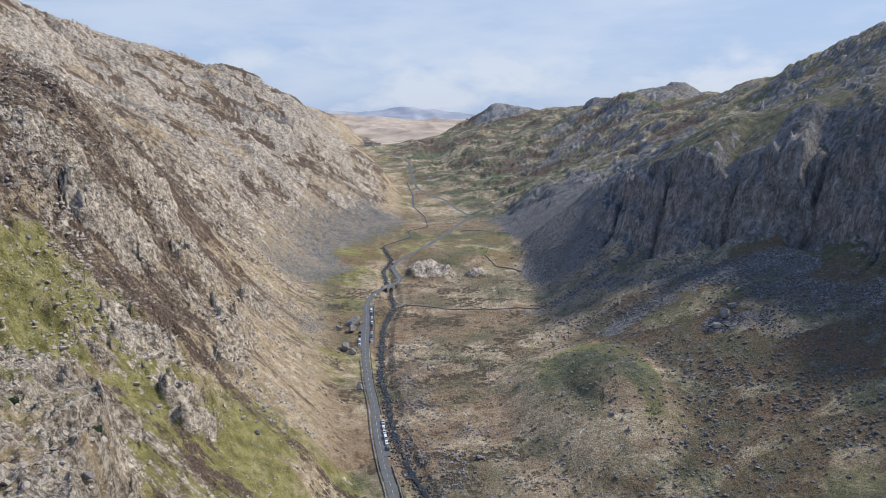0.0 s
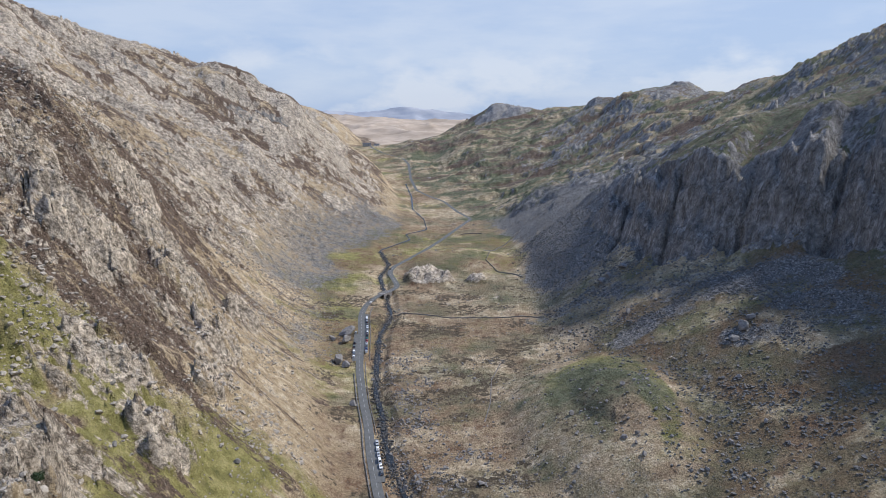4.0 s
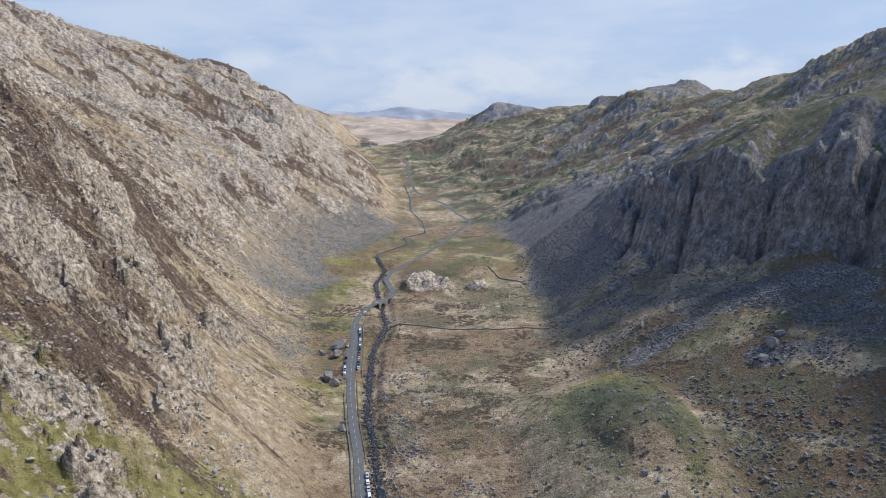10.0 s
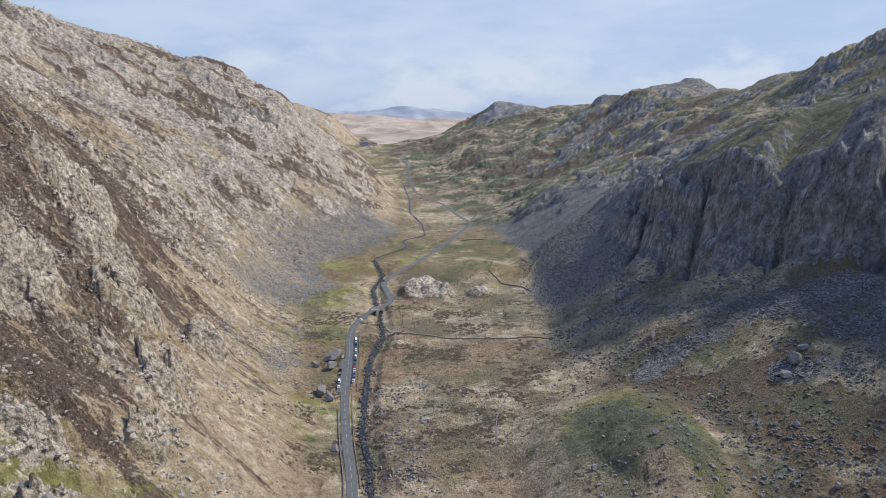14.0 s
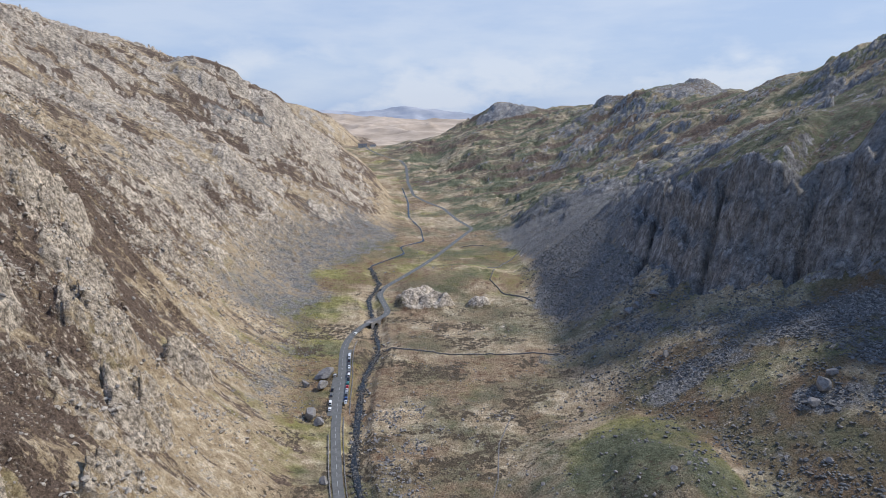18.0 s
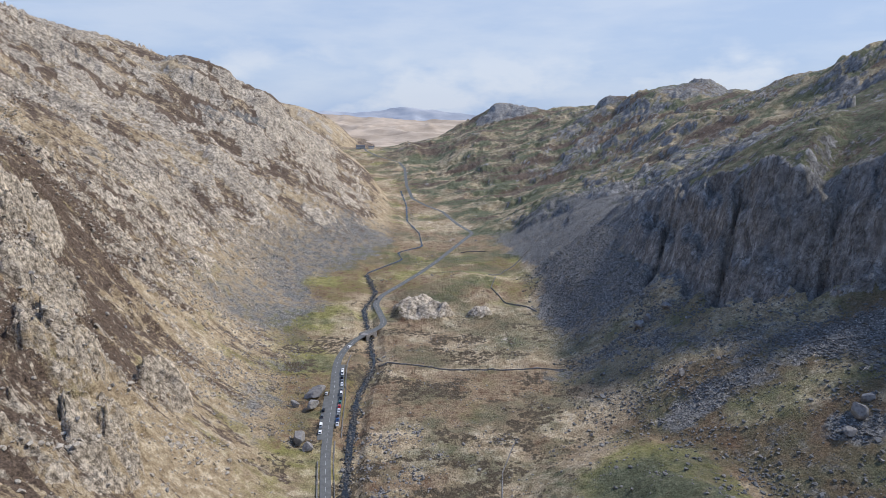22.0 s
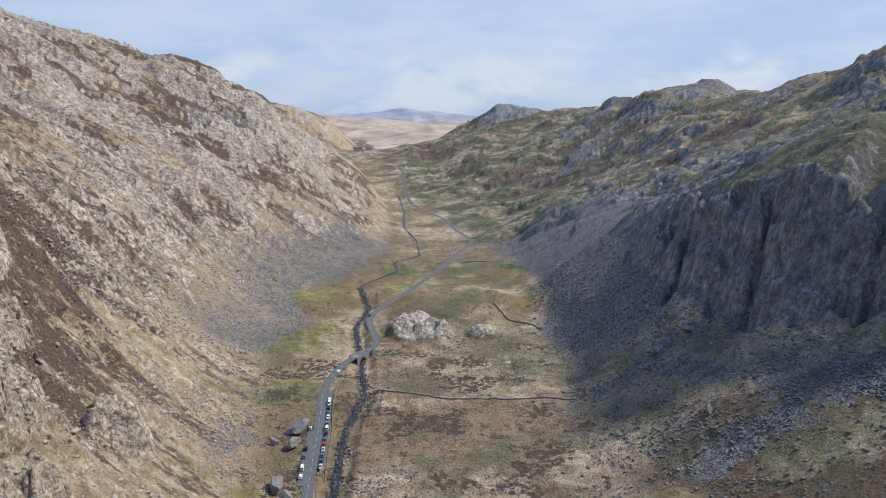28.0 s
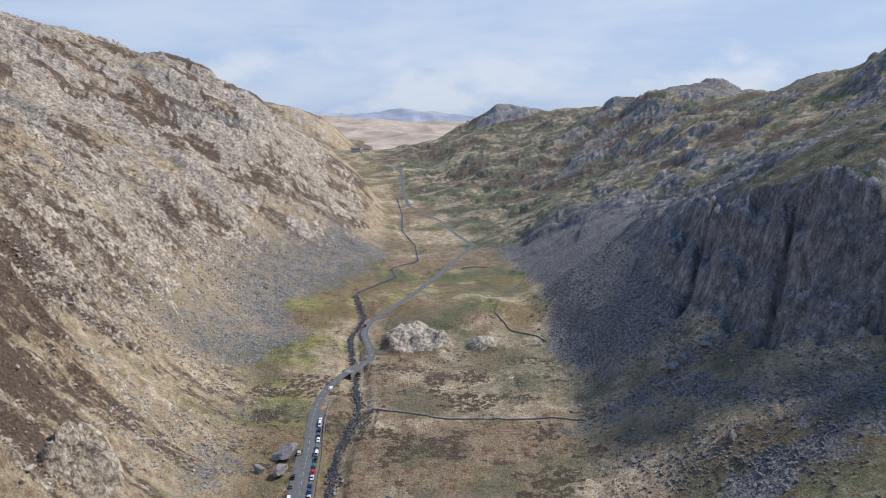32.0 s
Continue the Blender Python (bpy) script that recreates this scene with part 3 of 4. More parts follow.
def tongues(x, y):
    """1 in the two streams of boulders that run down from the cliff, 0 beside them."""
    best = 0.0
    for (x0, y0, x1, y1, half) in ((127, 431, 205, 452, 19), (82, 527, 160, 536, 17), (138, 520, 218, 410, 12), (181, 380, 235, 376, 13), (176, 474, 246, 418, 26), (222, 400, 250, 350, 20)):
        t = np.clip(((x - x0) * (x1 - x0) + (y - y0) * (y1 - y0)) / ((x1 - x0) ** 2 + (y1 - y0) ** 2), 0, 1)
        best = np.maximum(best, step(np.hypot(x - x0 - t * (x1 - x0), y - y0 - t * (y1 - y0)), half, 0.35 * half))
    return best


scree_m = np.clip(0.60 * step(lf, -16, 8) * step(lf, 150, 40) * step(yy, 540, 600) * step(yy, 1000, 900) + 0.36 * step(lf, -12, 16) * step(lf, 55, 15) * step(np.abs(Y - 495), 80, 10)
                  + 0.72 * step(rt, -8, 16) * step(cl - 70 * step(Y, 640, 720), 8, -14) * step(yy + 0.3 * X, 580, 650) * step(yy, 1000, 860)
                  + 0.30 * step(rt, 20, 80) * step(cl, 20, -20) * step(patchy, 0.46, 0.58) * step(yy, 640, 500) + 0.5 * tongues(X + 0.4 * stray, Y + 0.4 * stray2) + 0.22 * apron * step(streaky, 0.44, 0.6) + 0.9 * step(hump(-274, 950, 52, 8, 12), 0.05, 0.5) + 0.9 * step(hump(-249, 982, 44, 7, 14), 0.05, 0.5), 0, 1) * (1 - mound)
ling_cap = 1 - 0.27 * upper * step(yy, 420, 340) - 0.29 * upper * step(yy, 340, 420)      # grass and stones show through the heather
spur = step(hump(-228, 985, 130, 130) + 0.01 * stray, 0.1, 0.5)
heather_m = np.minimum(np.clip(0.45 * spur + (1 - lawn) * upper * (1 - 0.45 * step(lf, 130, 80) * step(Y, 380, 440)) * (1 - 0.3 * step(lf, 120, 180) * step(Y, 380, 480)) * (1 + 0.35 * step(Y, 400, 330)) * (0.80 - 0.16 * step(Y, 480, 640) + 1.9 * (patchy2 - 0.44) + 1.5 * (patchy - 0.47)) * (1 - 0.6 * OUTCROP) * step(yy, 1000, 560) + upper * (0.56 + 2.4 * (patchy2 - 0.46)) * step(yy, 560, 1000) + 0.55 * apron * step(fbm(X * 0.014, fall * 0.075, 5, 0.65, shift=129), 0.5, 0.6) + 0.42 * step(cl, 0, 40) * (1 - moor) + moor * (0.24 + 2.4 * (patchy2 - 0.46)) + 0.3 * floor_part * step(yy, 850, 950) * step(patchy, 0.46, 0.58), 0, 1), ling_cap + 0.9 * (mottle - 0.45)) * (1 - mound)
green_m = np.clip(0.75 * field + 0.85 * lawn * (1 - 0.7 * tower_rock) + 0.50 * step(lf, -50, -10) * step(lf, 60, 10) * step(yy, 720, 600) * step(yy, 350, 450)
                  + 0.20 * step(rt, -30, 60) * step(yy, 900, 500) * step(cl, 30, -10) + 0.12 * moor * step(X + stray2, -20, 120) + 0.55 * step(np.abs(yy - 760), 130, 50) * floor_part + 0.25 * step(patchy2, 0.5, 0.6) + 0.4 * floor_part * step(yy, 900, 1000) * step(patchy, 0.40, 0.52), 0, 1)
bracken_m = np.clip(0.80 * step(rt, 0, 60) * step(yy, 560, 440) * step(patchy, 0.30, 0.5) + 0.53 * floor_part * step(fbm(X * 0.024, Y * 0.028, 5, 0.6, shift=95), 0.36, 0.56), 0, 1) * (1 - mound)
# Olive on the moor and above the cliff also stands in for cloud shade.
olive_shade_m = np.clip(0.24 * field + 0.40 * step(hump(80, 345, 50, 80, 4) + 0.014 * stray, 0.0, 1.0) * (1 - pale_flank) + 0.46 * step(rt, -10, 50) * step(yy, 900, 420) * (1 - over_cliff) * (1 - mound) + 0.62 * moor * (0.7 + 0.7 * step(patchy, 0.4, 0.6)) + 0.80 * over_cliff * (1 - moor) * (1 - LEFT_SIDE) + 0.48 * floor_part * step(fbm(X * 0.02, Y * 0.03, 5, 0.6, shift=91), 0.40, 0.62) + 0.28 * upper * step(mottle, 0.4, 0.6) * step(yy, 640, 480), 0, 1)
patchy3 = fbm(X * 0.045, Y * 0.075, 6, 0.62, shift=81)
# Last term darkens the scree fan with rush colour, in place of shade.
rush_shade_m = np.clip(floor_part * step(patchy3, 0.46, 0.64) * 0.62 * step(yy, 760, 560) * (1 - mound) + 0.28 * dark_face + 0.25 * step(rt, -10, 40) * step(cl, 10, -20) * step(yy + 0.3 * X, 560, 650) * step(yy, 920, 760), 0, 1)

ground_mesh = sheet_mesh("ground", X, Y, Z)
# Cliff, moor and far left slope take the rock tinted for shade and haze.
shade_haze_m = np.clip(step(X - line(CLIFF_FOOT_X, Y), -34, -16) * step(Y, 900, 780) + 1.0 * moor + 0.15 * upper * step(Y, 520, 760), 0, 1)
cover(ground_mesh, "cover_stone", rock_m, scree_m, heather_m, shade_haze_m)
cover(ground_mesh, "cover_plants", green_m, bracken_m, rush_shade_m, olive_shade_m)
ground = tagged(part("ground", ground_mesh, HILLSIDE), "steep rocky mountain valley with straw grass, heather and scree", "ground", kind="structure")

# ---- road ----
def asphalt_material():
    m, n, l, b = material("asphalt", 0.85)
    pos = n.new("ShaderNodeNewGeometry").outputs["Position"]
    g = noise_node(n, l, pos, 0.4, 8, 0.7)
    l.new(ramp_node(n, l, g, (0.3, (0.095, 0.094, 0.09)), (0.7, (0.165, 0.163, 0.155))), b.inputs["Base Color"])
    return m


def strip(name, y0, y1, centre, left, right, lift, spacing=2.0, wave=0.0):
    """A band of ground that follows a line of the plan."""
    ys = np.arange(y0, y1, spacing)
    cx = centre(ys)
    dx = np.gradient(cx, ys)
    nx, ny = 1 / np.sqrt(1 + dx * dx), -dx / np.sqrt(1 + dx * dx)
    offs = np.linspace(left, right, 5)[None] * (1 + wave * (2 * value_noise(ys * 0.13, ys * 0) - 1))[:, None]
    xs = cx[:, None] + offs * nx[:, None]
    yy = ys[:, None] + offs * ny[:, None]
    zs = np.repeat((floor_z(ys) + 1.2 + lift)[:, None], 5, 1)
    return sheet_mesh(name, xs, yy, zs)


ASPHALT = asphalt_material()
road = tagged(part("road", strip("road", -390, 1700, road_x, -ROAD_HALF, ROAD_HALF, 0.25), ASPHALT), "narrow grey asphalt road winding up the valley", "road", kind="structure")
for y0, y1 in ((467, 546), (312, 351)):
    part("layby", strip("layby", y0, y1, road_x, ROAD_HALF, ROAD_HALF + (3.4 if y0 > 400 else 2.2), 0.246), ASPHALT, road)
part("layby", strip("layby", 451, 502, road_x, -ROAD_HALF - 3.0, -ROAD_HALF, 0.246), ASPHALT, road)


def paint_material():
    m, n, l, b = material("road_paint", 0.7)
    g = noise_node(n, l, n.new("ShaderNodeNewGeometry").outputs["Position"], 2.0, 5)
    l.new(ramp_node(n, l, g, (0.3, (0.3, 0.3, 0.29)), (0.6, (0.55, 0.55, 0.53))), b.inputs["Base Color"])
    return m


def dashes():
    """The broken white line along the middle of the road."""
    ys = np.arange(0, 1100, 7.0)
    quads = []
    for y in ys:
        for yy_, sx in ((y, -1), (y, 1), (y + 4, 1), (y + 4, -1)):
            quads.append((road_x(yy_) + sx * 0.07, yy_, floor_z(yy_) + 1.2 + 0.256))
    return array_mesh("centre_line", np.array(quads, float), np.arange(len(quads)).reshape(-1, 4))


part("centre_line", dashes(), paint_material(), road, "broken white paint line")

# ---- stream ----
def water_material():
    m, n, l, b = material("stream_water", 0.12)
    pos = n.new("ShaderNodeNewGeometry").outputs["Position"]
    g = noise_node(n, l, pos, 0.7, 6, 0.65)
    l.new(ramp_node(n, l, g, (0.4, (0.016, 0.018, 0.02)), (0.62, (0.04, 0.043, 0.046)), (0.78, (0.26, 0.28, 0.29))), b.inputs["Base Color"])
    l.new(bump_node(n, l, g, 0.5, 0.2), b.inputs["Normal"])
    return m


water_mesh = strip("stream", -390, 1240, stream_x, -1.3, 1.3, -3.3 + 2.0 * step(np.arange(-390, 1240, 2.0), 600, 690), 2.0, 0.7)
tagged(part("stream", water_mesh, water_material()), "dark rocky mountain stream beside the road", "stream", kind="structure")

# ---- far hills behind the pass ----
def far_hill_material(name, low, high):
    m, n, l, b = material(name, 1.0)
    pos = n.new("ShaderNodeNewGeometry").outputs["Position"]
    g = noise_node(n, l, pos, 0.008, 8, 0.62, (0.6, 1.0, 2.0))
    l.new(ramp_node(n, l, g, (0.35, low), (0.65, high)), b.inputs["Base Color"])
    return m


def far_hill(name, y0, y1, x0, x1, tops, mat, label, seed, uneven):
    """A hillside that faces the pass: it climbs from y0 to its crest at y1; tops are (x, z) along the crest."""
    ys, xs = np.linspace(y0, y1, 60), np.linspace(x0, x1, 240)
    gx, gy = np.meshgrid(xs, ys)
    crest = np.interp(gx, [p[0] for p in tops], [p[1] for p in tops])
    crest = crest + uneven * (fbm(gx * 0.004, gx * 0, 5, 0.55, shift=seed) - 0.5)
    t = (gy - y0) / (y1 - y0)
    z = 0 + (crest - 0) * (0.25 * t + 0.75 * t ** 1.6) + 200 * (ridged(gx * 0.0024, gy * 0.0034, 5, 0.5, shift=seed) - 0.4) * t * (1 - 0.75 * t)
    return tagged(part(name, sheet_mesh(name, gx, gy, z), mat), label, "hill", kind="structure")


# Pale and blue-grey base colours: distance haze is put into both materials.
far_hill("backdrop_moor", 2800, 4250, -2400, 1600, ((-2400, 330), (-1500, 300), (-1166, 280), (-945, 214), (-700, 190), (-500, 182), (0, 176), (400, 165), (1600, 150)), far_hill_material("hazy_moor", (0.33, 0.26, 0.19), (0.56, 0.45, 0.345)), "pale straw moorland hills beyond the pass", 41, 26)
far_hill("backdrop_ridge", 4260, 4860, -3200, 2400, ((-3200, 280), (-1500, 240), (-920, 240), (-700, 222), (-490, 234), (-330, 250), (-240, 244), (-80, 238), (60, 224), (250, 200), (2400, 150)), far_hill_material("hazy_ridge", (0.34, 0.36, 0.41), (0.47, 0.47, 0.49)), "hazy blue-grey mountain ridge on the horizon", 43, 16)

# ---- stones ----
def cut_ball(rng, level=2, squash=(1, 1, 0.75), cuts=9):
    """Corners and faces of a boulder with broken flat faces, about one metre across."""
    bm = bmesh.new()
    bmesh.ops.create_icosphere(bm, subdivisions=level, radius=0.5)
    v = np.array([p.co for p in bm.verts])
    f = np.array([[q.index for q in p.verts] for p in bm.faces])
    bm.free()
    for _ in range(cuts):
        n = rng.normal(size=3)
        n /= np.linalg.norm(n)
        d = rng.uniform(0.20, 0.38)
        over = np.maximum(v @ n - d, 0)
        v = v - over[:, None] * n[None]
    return v * np.array(squash), f


def boulder_mesh(name, seed, level=3, squash=(1, 1, 0.75)):
    v, f = cut_ball(np.random.RandomState(seed), level, squash, 12)
    v = v + 0.03 * np.array([noise.noise_vector(Vector(p) * 3 + Vector((seed, 0, 0))) for p in v])
    return array_mesh(name, v, f, False)


# Darker copy of the boulder stone: the cliff's shade is put into its colour.
STONE_SHADED = stone_material("shaded_stone", (0.185, 0.178, 0.17), 0.5)
BOULDERS = [boulder_mesh("boulder", k, 3, ((1, 0.8, 0.7), (1, 0.7, 0.85), (1, 0.95, 0.6), (0.8, 1, 0.9))[k % 4]) for k in range(10)]


def boulder(x, y, size, seed, label, sink=0.18, turn=None, squash=1.0):
    rng = np.random.RandomState(seed)
    ob = part("boulder", BOULDERS[seed % len(BOULDERS)], STONE)
    z = float(ground_z(x, y)[0]) + size * squash * (0.35 - sink)
    ob.matrix_world = pose(x, y, z, rng.uniform(-12, 12), rng.uniform(-12, 12), rng.uniform(0, 360) if turn is None else turn) @ Matrix.Diagonal((size, size, size * squash, 1))
    return tagged(ob, label, "boulder", "boulders on the valley sides")


def scatter(count, seed, x0, x1, y0, y1, keep):
    """Random places of the plan; keep(x, y) tells how likely each is to stay."""
    rng = np.random.RandomState(seed)
    x, y = rng.uniform(x0, x1, count), rng.uniform(y0, y1, count)
    ok = rng.uniform(0, 1, count) < keep(x, y)
    return x[ok], y[ok]


def stones(name, label, places, sizes, seed, mat):
    """Many small stones in one mesh."""
    rng = np.random.RandomState(seed)
    x, y = places
    z = ground_z(x, y)
    kinds = [cut_ball(rng, 1, (1, rng.uniform(0.65, 1), rng.uniform(0.5, 0.85)), 6) for _ in range(9)]
    verts, faces, base = [], [], 0
    which = rng.randint(0, len(kinds), len(x))
    size = sizes[0] * (sizes[1] / sizes[0]) ** (rng.uniform(0, 1, len(x)) ** 2.2)
    turn = rng.uniform(0, 6.283, len(x))
    tilt = rng.uniform(-0.5, 0.5, len(x))
    for k, (v, f) in enumerate(kinds):
        i = np.nonzero(which == k)[0]
        if not len(i):
            continue
        c, s, ct, st = np.cos(turn[i])[:, None], np.sin(turn[i])[:, None], np.cos(tilt[i])[:, None], np.sin(tilt[i])[:, None]
        vx, vy, vz = v[None, :, 0], v[None, :, 1], v[None, :, 2]
        vy, vz = vy * ct - vz * st, vy * st + vz * ct
        px = (vx * c - vy * s) * size[i][:, None] + x[i][:, None]
        py = (vx * s + vy * c) * size[i][:, None] + y[i][:, None]
        pz = (vz + 0.12) * size[i][:, None] + z[i][:, None]
        verts.append(np.stack((px, py, pz), -1).reshape(-1, 3))
        faces.append((f[None] + (base + np.arange(len(i)) * len(v))[:, None, None]).reshape(-1, 3))
        base += len(i) * len(v)
    me = array_mesh(name, np.concatenate(verts), np.concatenate(faces), False)
    return tagged(part(name, me, mat), label, "stones", kind="stuff")


def clump(x, y, scale, seed):
    return value_noise(x * scale + seed, y * scale + 2 * seed) * 0.6 + value_noise(x * scale * 3.1 + seed, y * scale * 3.1) * 0.4


def left_of(x, y):
    return line(LEFT_FOOT_X, y) - x


def right_of(x, y):
    return x - line(RIGHT_FOOT_X, y)


def off_mound(x, y):
    return step(np.hypot((x - 90) / 56, (y - 355) / 92), 0.6, 1.15)


def below_cliff(x, y):
    return step(x - line(CLIFF_FOOT_X, y), 20, -10)


stones("scree_stones", "grey angular boulders strewn below the dark cliff", scatter(130000, 1, 50, 300, 230, 740, lambda x, y: step(right_of(x, y), -10, 40) * below_cliff(x, y) * (0.06 + 0.94 * off_mound(x, y)) * np.clip(0.08 + 0.85 * tongues(x + 60 * (clump(x, y, 0.035, 2) - 0.5), y + 60 * (clump(x, y, 0.035, 7) - 0.5)) * step(clump(x, y, 0.09, 12), 0.25, 0.55) + 0.30 * step(clump(x, y, 0.03, 5), 0.48, 0.75) + 0.22 * step(y + 0.3 * x, 560, 650), 0, 1)), (0.5, 3.2), 11, STONE_SHADED)
stones("scree_stones", "grey stones at the foot of the rocky slope", scatter(42000, 2, -190, -20, 440, 960, lambda x, y: step(left_of(x, y), -12, 6) * step(left_of(x, y), 75, 20) * (0.25 + 0.75 * step(clump(x, y, 0.03, 8), 0.45, 0.6)) * 0.6), (0.4, 2.0), 12, STONE)
STONE_PALE = stone_material("pale_stone", (0.50, 0.44, 0.36), 0.5)
stones("slope_stones", "pale stones lying in grass and heather on the slope", scatter(190000, 3, -420, -40, 110, 800, lambda x, y: step(left_of(x, y), 10, 60) * (0.08 + step(clump(x, y, 0.03, 3), 0.45, 0.68)) * 0.5 * step(np.abs(x), y * 0.9 + 30, y * 0.8)), (0.7, 4.0), 13, STONE_PALE)
bed_rng = np.random.RandomState(4)
bed_y = 215 + 545 * bed_rng.uniform(0, 1, 11000) ** 1.6
bed_x = stream_x(bed_y) + bed_rng.normal(0, 1, 11000) * (1.5 + 2.2 * step(bed_y, 400, 290))
stones("slope_stones", "pale broken rocks in rough grass below the crag", scatter(26000, 33, -230, -40, 110, 420, lambda x, y: step(left_of(x, y), 6, 40) * step(clump(x, y, 0.04, 13), 0.42, 0.62) * 0.75 * step(np.abs(x), y * 0.85 + 20, y * 0.8)), (0.35, 2.2), 34, STONE_PALE)
stones("stream_stones", "dark and grey stones in the stream bed", (bed_x, bed_y), (0.35, 2.8), 14, stone_material("wet_stone", (0.115, 0.108, 0.1), 0.5))
stones("floor_stones", "scattered grey stones on the valley floor and drumlin", scatter(30000, 5, -50, 190, 230, 600, lambda x, y: (0.06 + step(clump(x, y, 0.05, 6), 0.46, 0.72)) * 0.32 * step(np.abs(x - road_x(y)), 6, 9)), (0.4, 1.9), 15, STONE)
stones("floor_stones", "grey boulders strewn over the rough ground beside the stream", scatter(34000, 55, -45, 150, 225, 470, lambda x, y: step(x - stream_x(y), 3, 8) * (0.04 + 0.85 * step(clump(x, y, 0.08, 17), 0.44, 0.62) * step(clump(x, y, 0.02, 27), 0.25, 0.5)) * (0.35 + 0.65 * step(x - stream_x(y), 75, 25))), (0.5, 3.0), 56, STONE)
stones("scree_stones", "dark grey boulders scattered over bracken below the cliff", scatter(60000, 57, 110, 290, 240, 560, lambda x, y: step(x - line(CLIFF_FOOT_X, y), 10, -10) * (0.03 + 0.36 * step(clump(x, y, 0.075, 37), 0.54, 0.74) * step(clump(x, y, 0.018, 31), 0.30, 0.62))), (0.45, 2.6), 58, STONE_SHADED)
stones("moor_stones", "grey stones on the far moor beside the pass", scatter(6000, 6, -60, 420, 720, 1500, lambda x, y: step(clump(x, y, 0.015, 4), 0.5, 0.66) * step(np.abs(x - road_x(y)), 8, 12)), (1.0, 3.5), 16, STONE)

# large boulders, one by one
boulder(-78, 498, 17, 2, "huge pale boulder at the roadside beside parked cars", 0.1, 20, 0.75)
boulder(-76, 484, 11, 5, "large grey boulder leaning by the road", 0.1, 70, 0.9)
boulder(-87, 485, 8, 1, "rounded dark boulder by the road", 0.1)
boulder(-76, 448, 13, 7, "huge dark boulder in the roadside grass", 0.12, 10, 0.75)
boulder(-69, 440, 8, 3, "dark boulder at the road's edge", 0.12)
boulder(-57, 388, 6, 4, "grey boulder beside the road", 0.12)
for k, (x, y, size) in enumerate(((137, 535, 10), (143, 537, 8), (156, 537, 9), (128, 528, 6), (120, 520, 5), (186, 388, 11), (178, 380, 8), (194, 393, 7), (73, 344, 4.5), (102, 348, 4), (94, 313, 4.5), (98, 307, 3), (21, 311, 5), (140, 466, 6), (100, 482, 5))):
    boulder(x, y, size, 20 + k, "large grey boulder on the grassy slope", 0.15)
bx, by = scatter(2600, 9, 80, 330, 270, 640, lambda x, y: 0.16 * step(right_of(x, y), 0, 40) * below_cliff(x, y) * step(clump(x, y, 0.02, 5), 0.42, 0.6) * (0.1 + 0.9 * off_mound(x, y)))
for k in range(min(130, len(bx))):
    boulder(bx[k], by[k], 1.7 + 2.8 * ((k * 0.618) % 1) ** 2, 100 + k, "angular grey boulder in the boulder field")
bx, by = scatter(900, 10, -330, -50, 140, 620, lambda x, y: 0.3 * step(left_of(x, y), 15, 60))
for k in range(min(70, len(bx))):
    boulder(bx[k], by[k], 2.2 + 3.0 * ((k * 0.618) % 1) ** 2, 300 + k, "pale boulder on the heather slope")
bx, by = scatter(300, 13, -55, 20, 270, 600, lambda x, y: step(np.abs(x - stream_x(y)), 9, 4))
for k in range(min(36, len(bx))):
    boulder(bx[k], by[k], 1.8 + 1.8 * ((k * 0.618) % 1), 400 + k, "grey boulder in the stream bed")



# ---- dry stone walls ----
def wall_mesh(name, points, high=1.2, seed=0):
    """Rough blocks in three courses along a line of the plan."""
    rng = np.random.RandomState(seed)
    p = np.array(points, float)
    d = np.r_[0, np.cumsum(np.hypot(*np.diff(p, axis=0).T))]
    verts, faces = [], []
    cube = np.array([(-1, -1, 0), (1, -1, 0), (1, 1, 0), (-1, 1, 0), (-1, -1, 1), (1, -1, 1), (1, 1, 1), (-1, 1, 1)], float)
    sides = np.array([(0, 1, 5, 4), (1, 2, 6, 5), (2, 3, 7, 6), (3, 0, 4, 7), (4, 5, 6, 7)])
    for course in range(3):
        s = rng.uniform(0, 0.5)
        while s < d[-1]:
            length = rng.uniform(0.5, 1.1)
            x, y = np.interp(s, d, p[:, 0]), np.interp(s, d, p[:, 1])
            x2, y2 = np.interp(s + 0.5, d, p[:, 0]), np.interp(s + 0.5, d, p[:, 1])
            a = math.atan2(y2 - y, x2 - x) + rng.uniform(-0.1, 0.1)
            thick, tall = rng.uniform(0.26, 0.36) * (1.15 - 0.18 * course), high / 3 * rng.uniform(0.9, 1.2)
            c = cube * (length / 2, thick, tall)
            c[4:, :2] *= rng.uniform(0.8, 0.98)
            z = float(ground_z(x, y)[0]) - 0.15 + course * high / 3 * 0.98
            q = np.stack((x + c[:, 0] * math.cos(a) - c[:, 1] * math.sin(a), y + c[:, 0] * math.sin(a) + c[:, 1] * math.cos(a), z + c[:, 2]), -1)
            faces.append(sides + 8 * len(verts))
            verts.append(q)
            s += length * 1.02
    return array_mesh(name, np.concatenate(verts), np.concatenate(faces), False)


def stone_wall(points, label, high=1.2, seed=0):
    return tagged(part("stone_wall", wall_mesh("stone_wall", points, high, seed), STONE), label, "stone wall", "dry stone walls")


def beside_road(y0, y1, off, every=6.0):
    ys = np.arange(y0, y1, every)
    return np.stack((road_x(ys) + off, ys), -1)


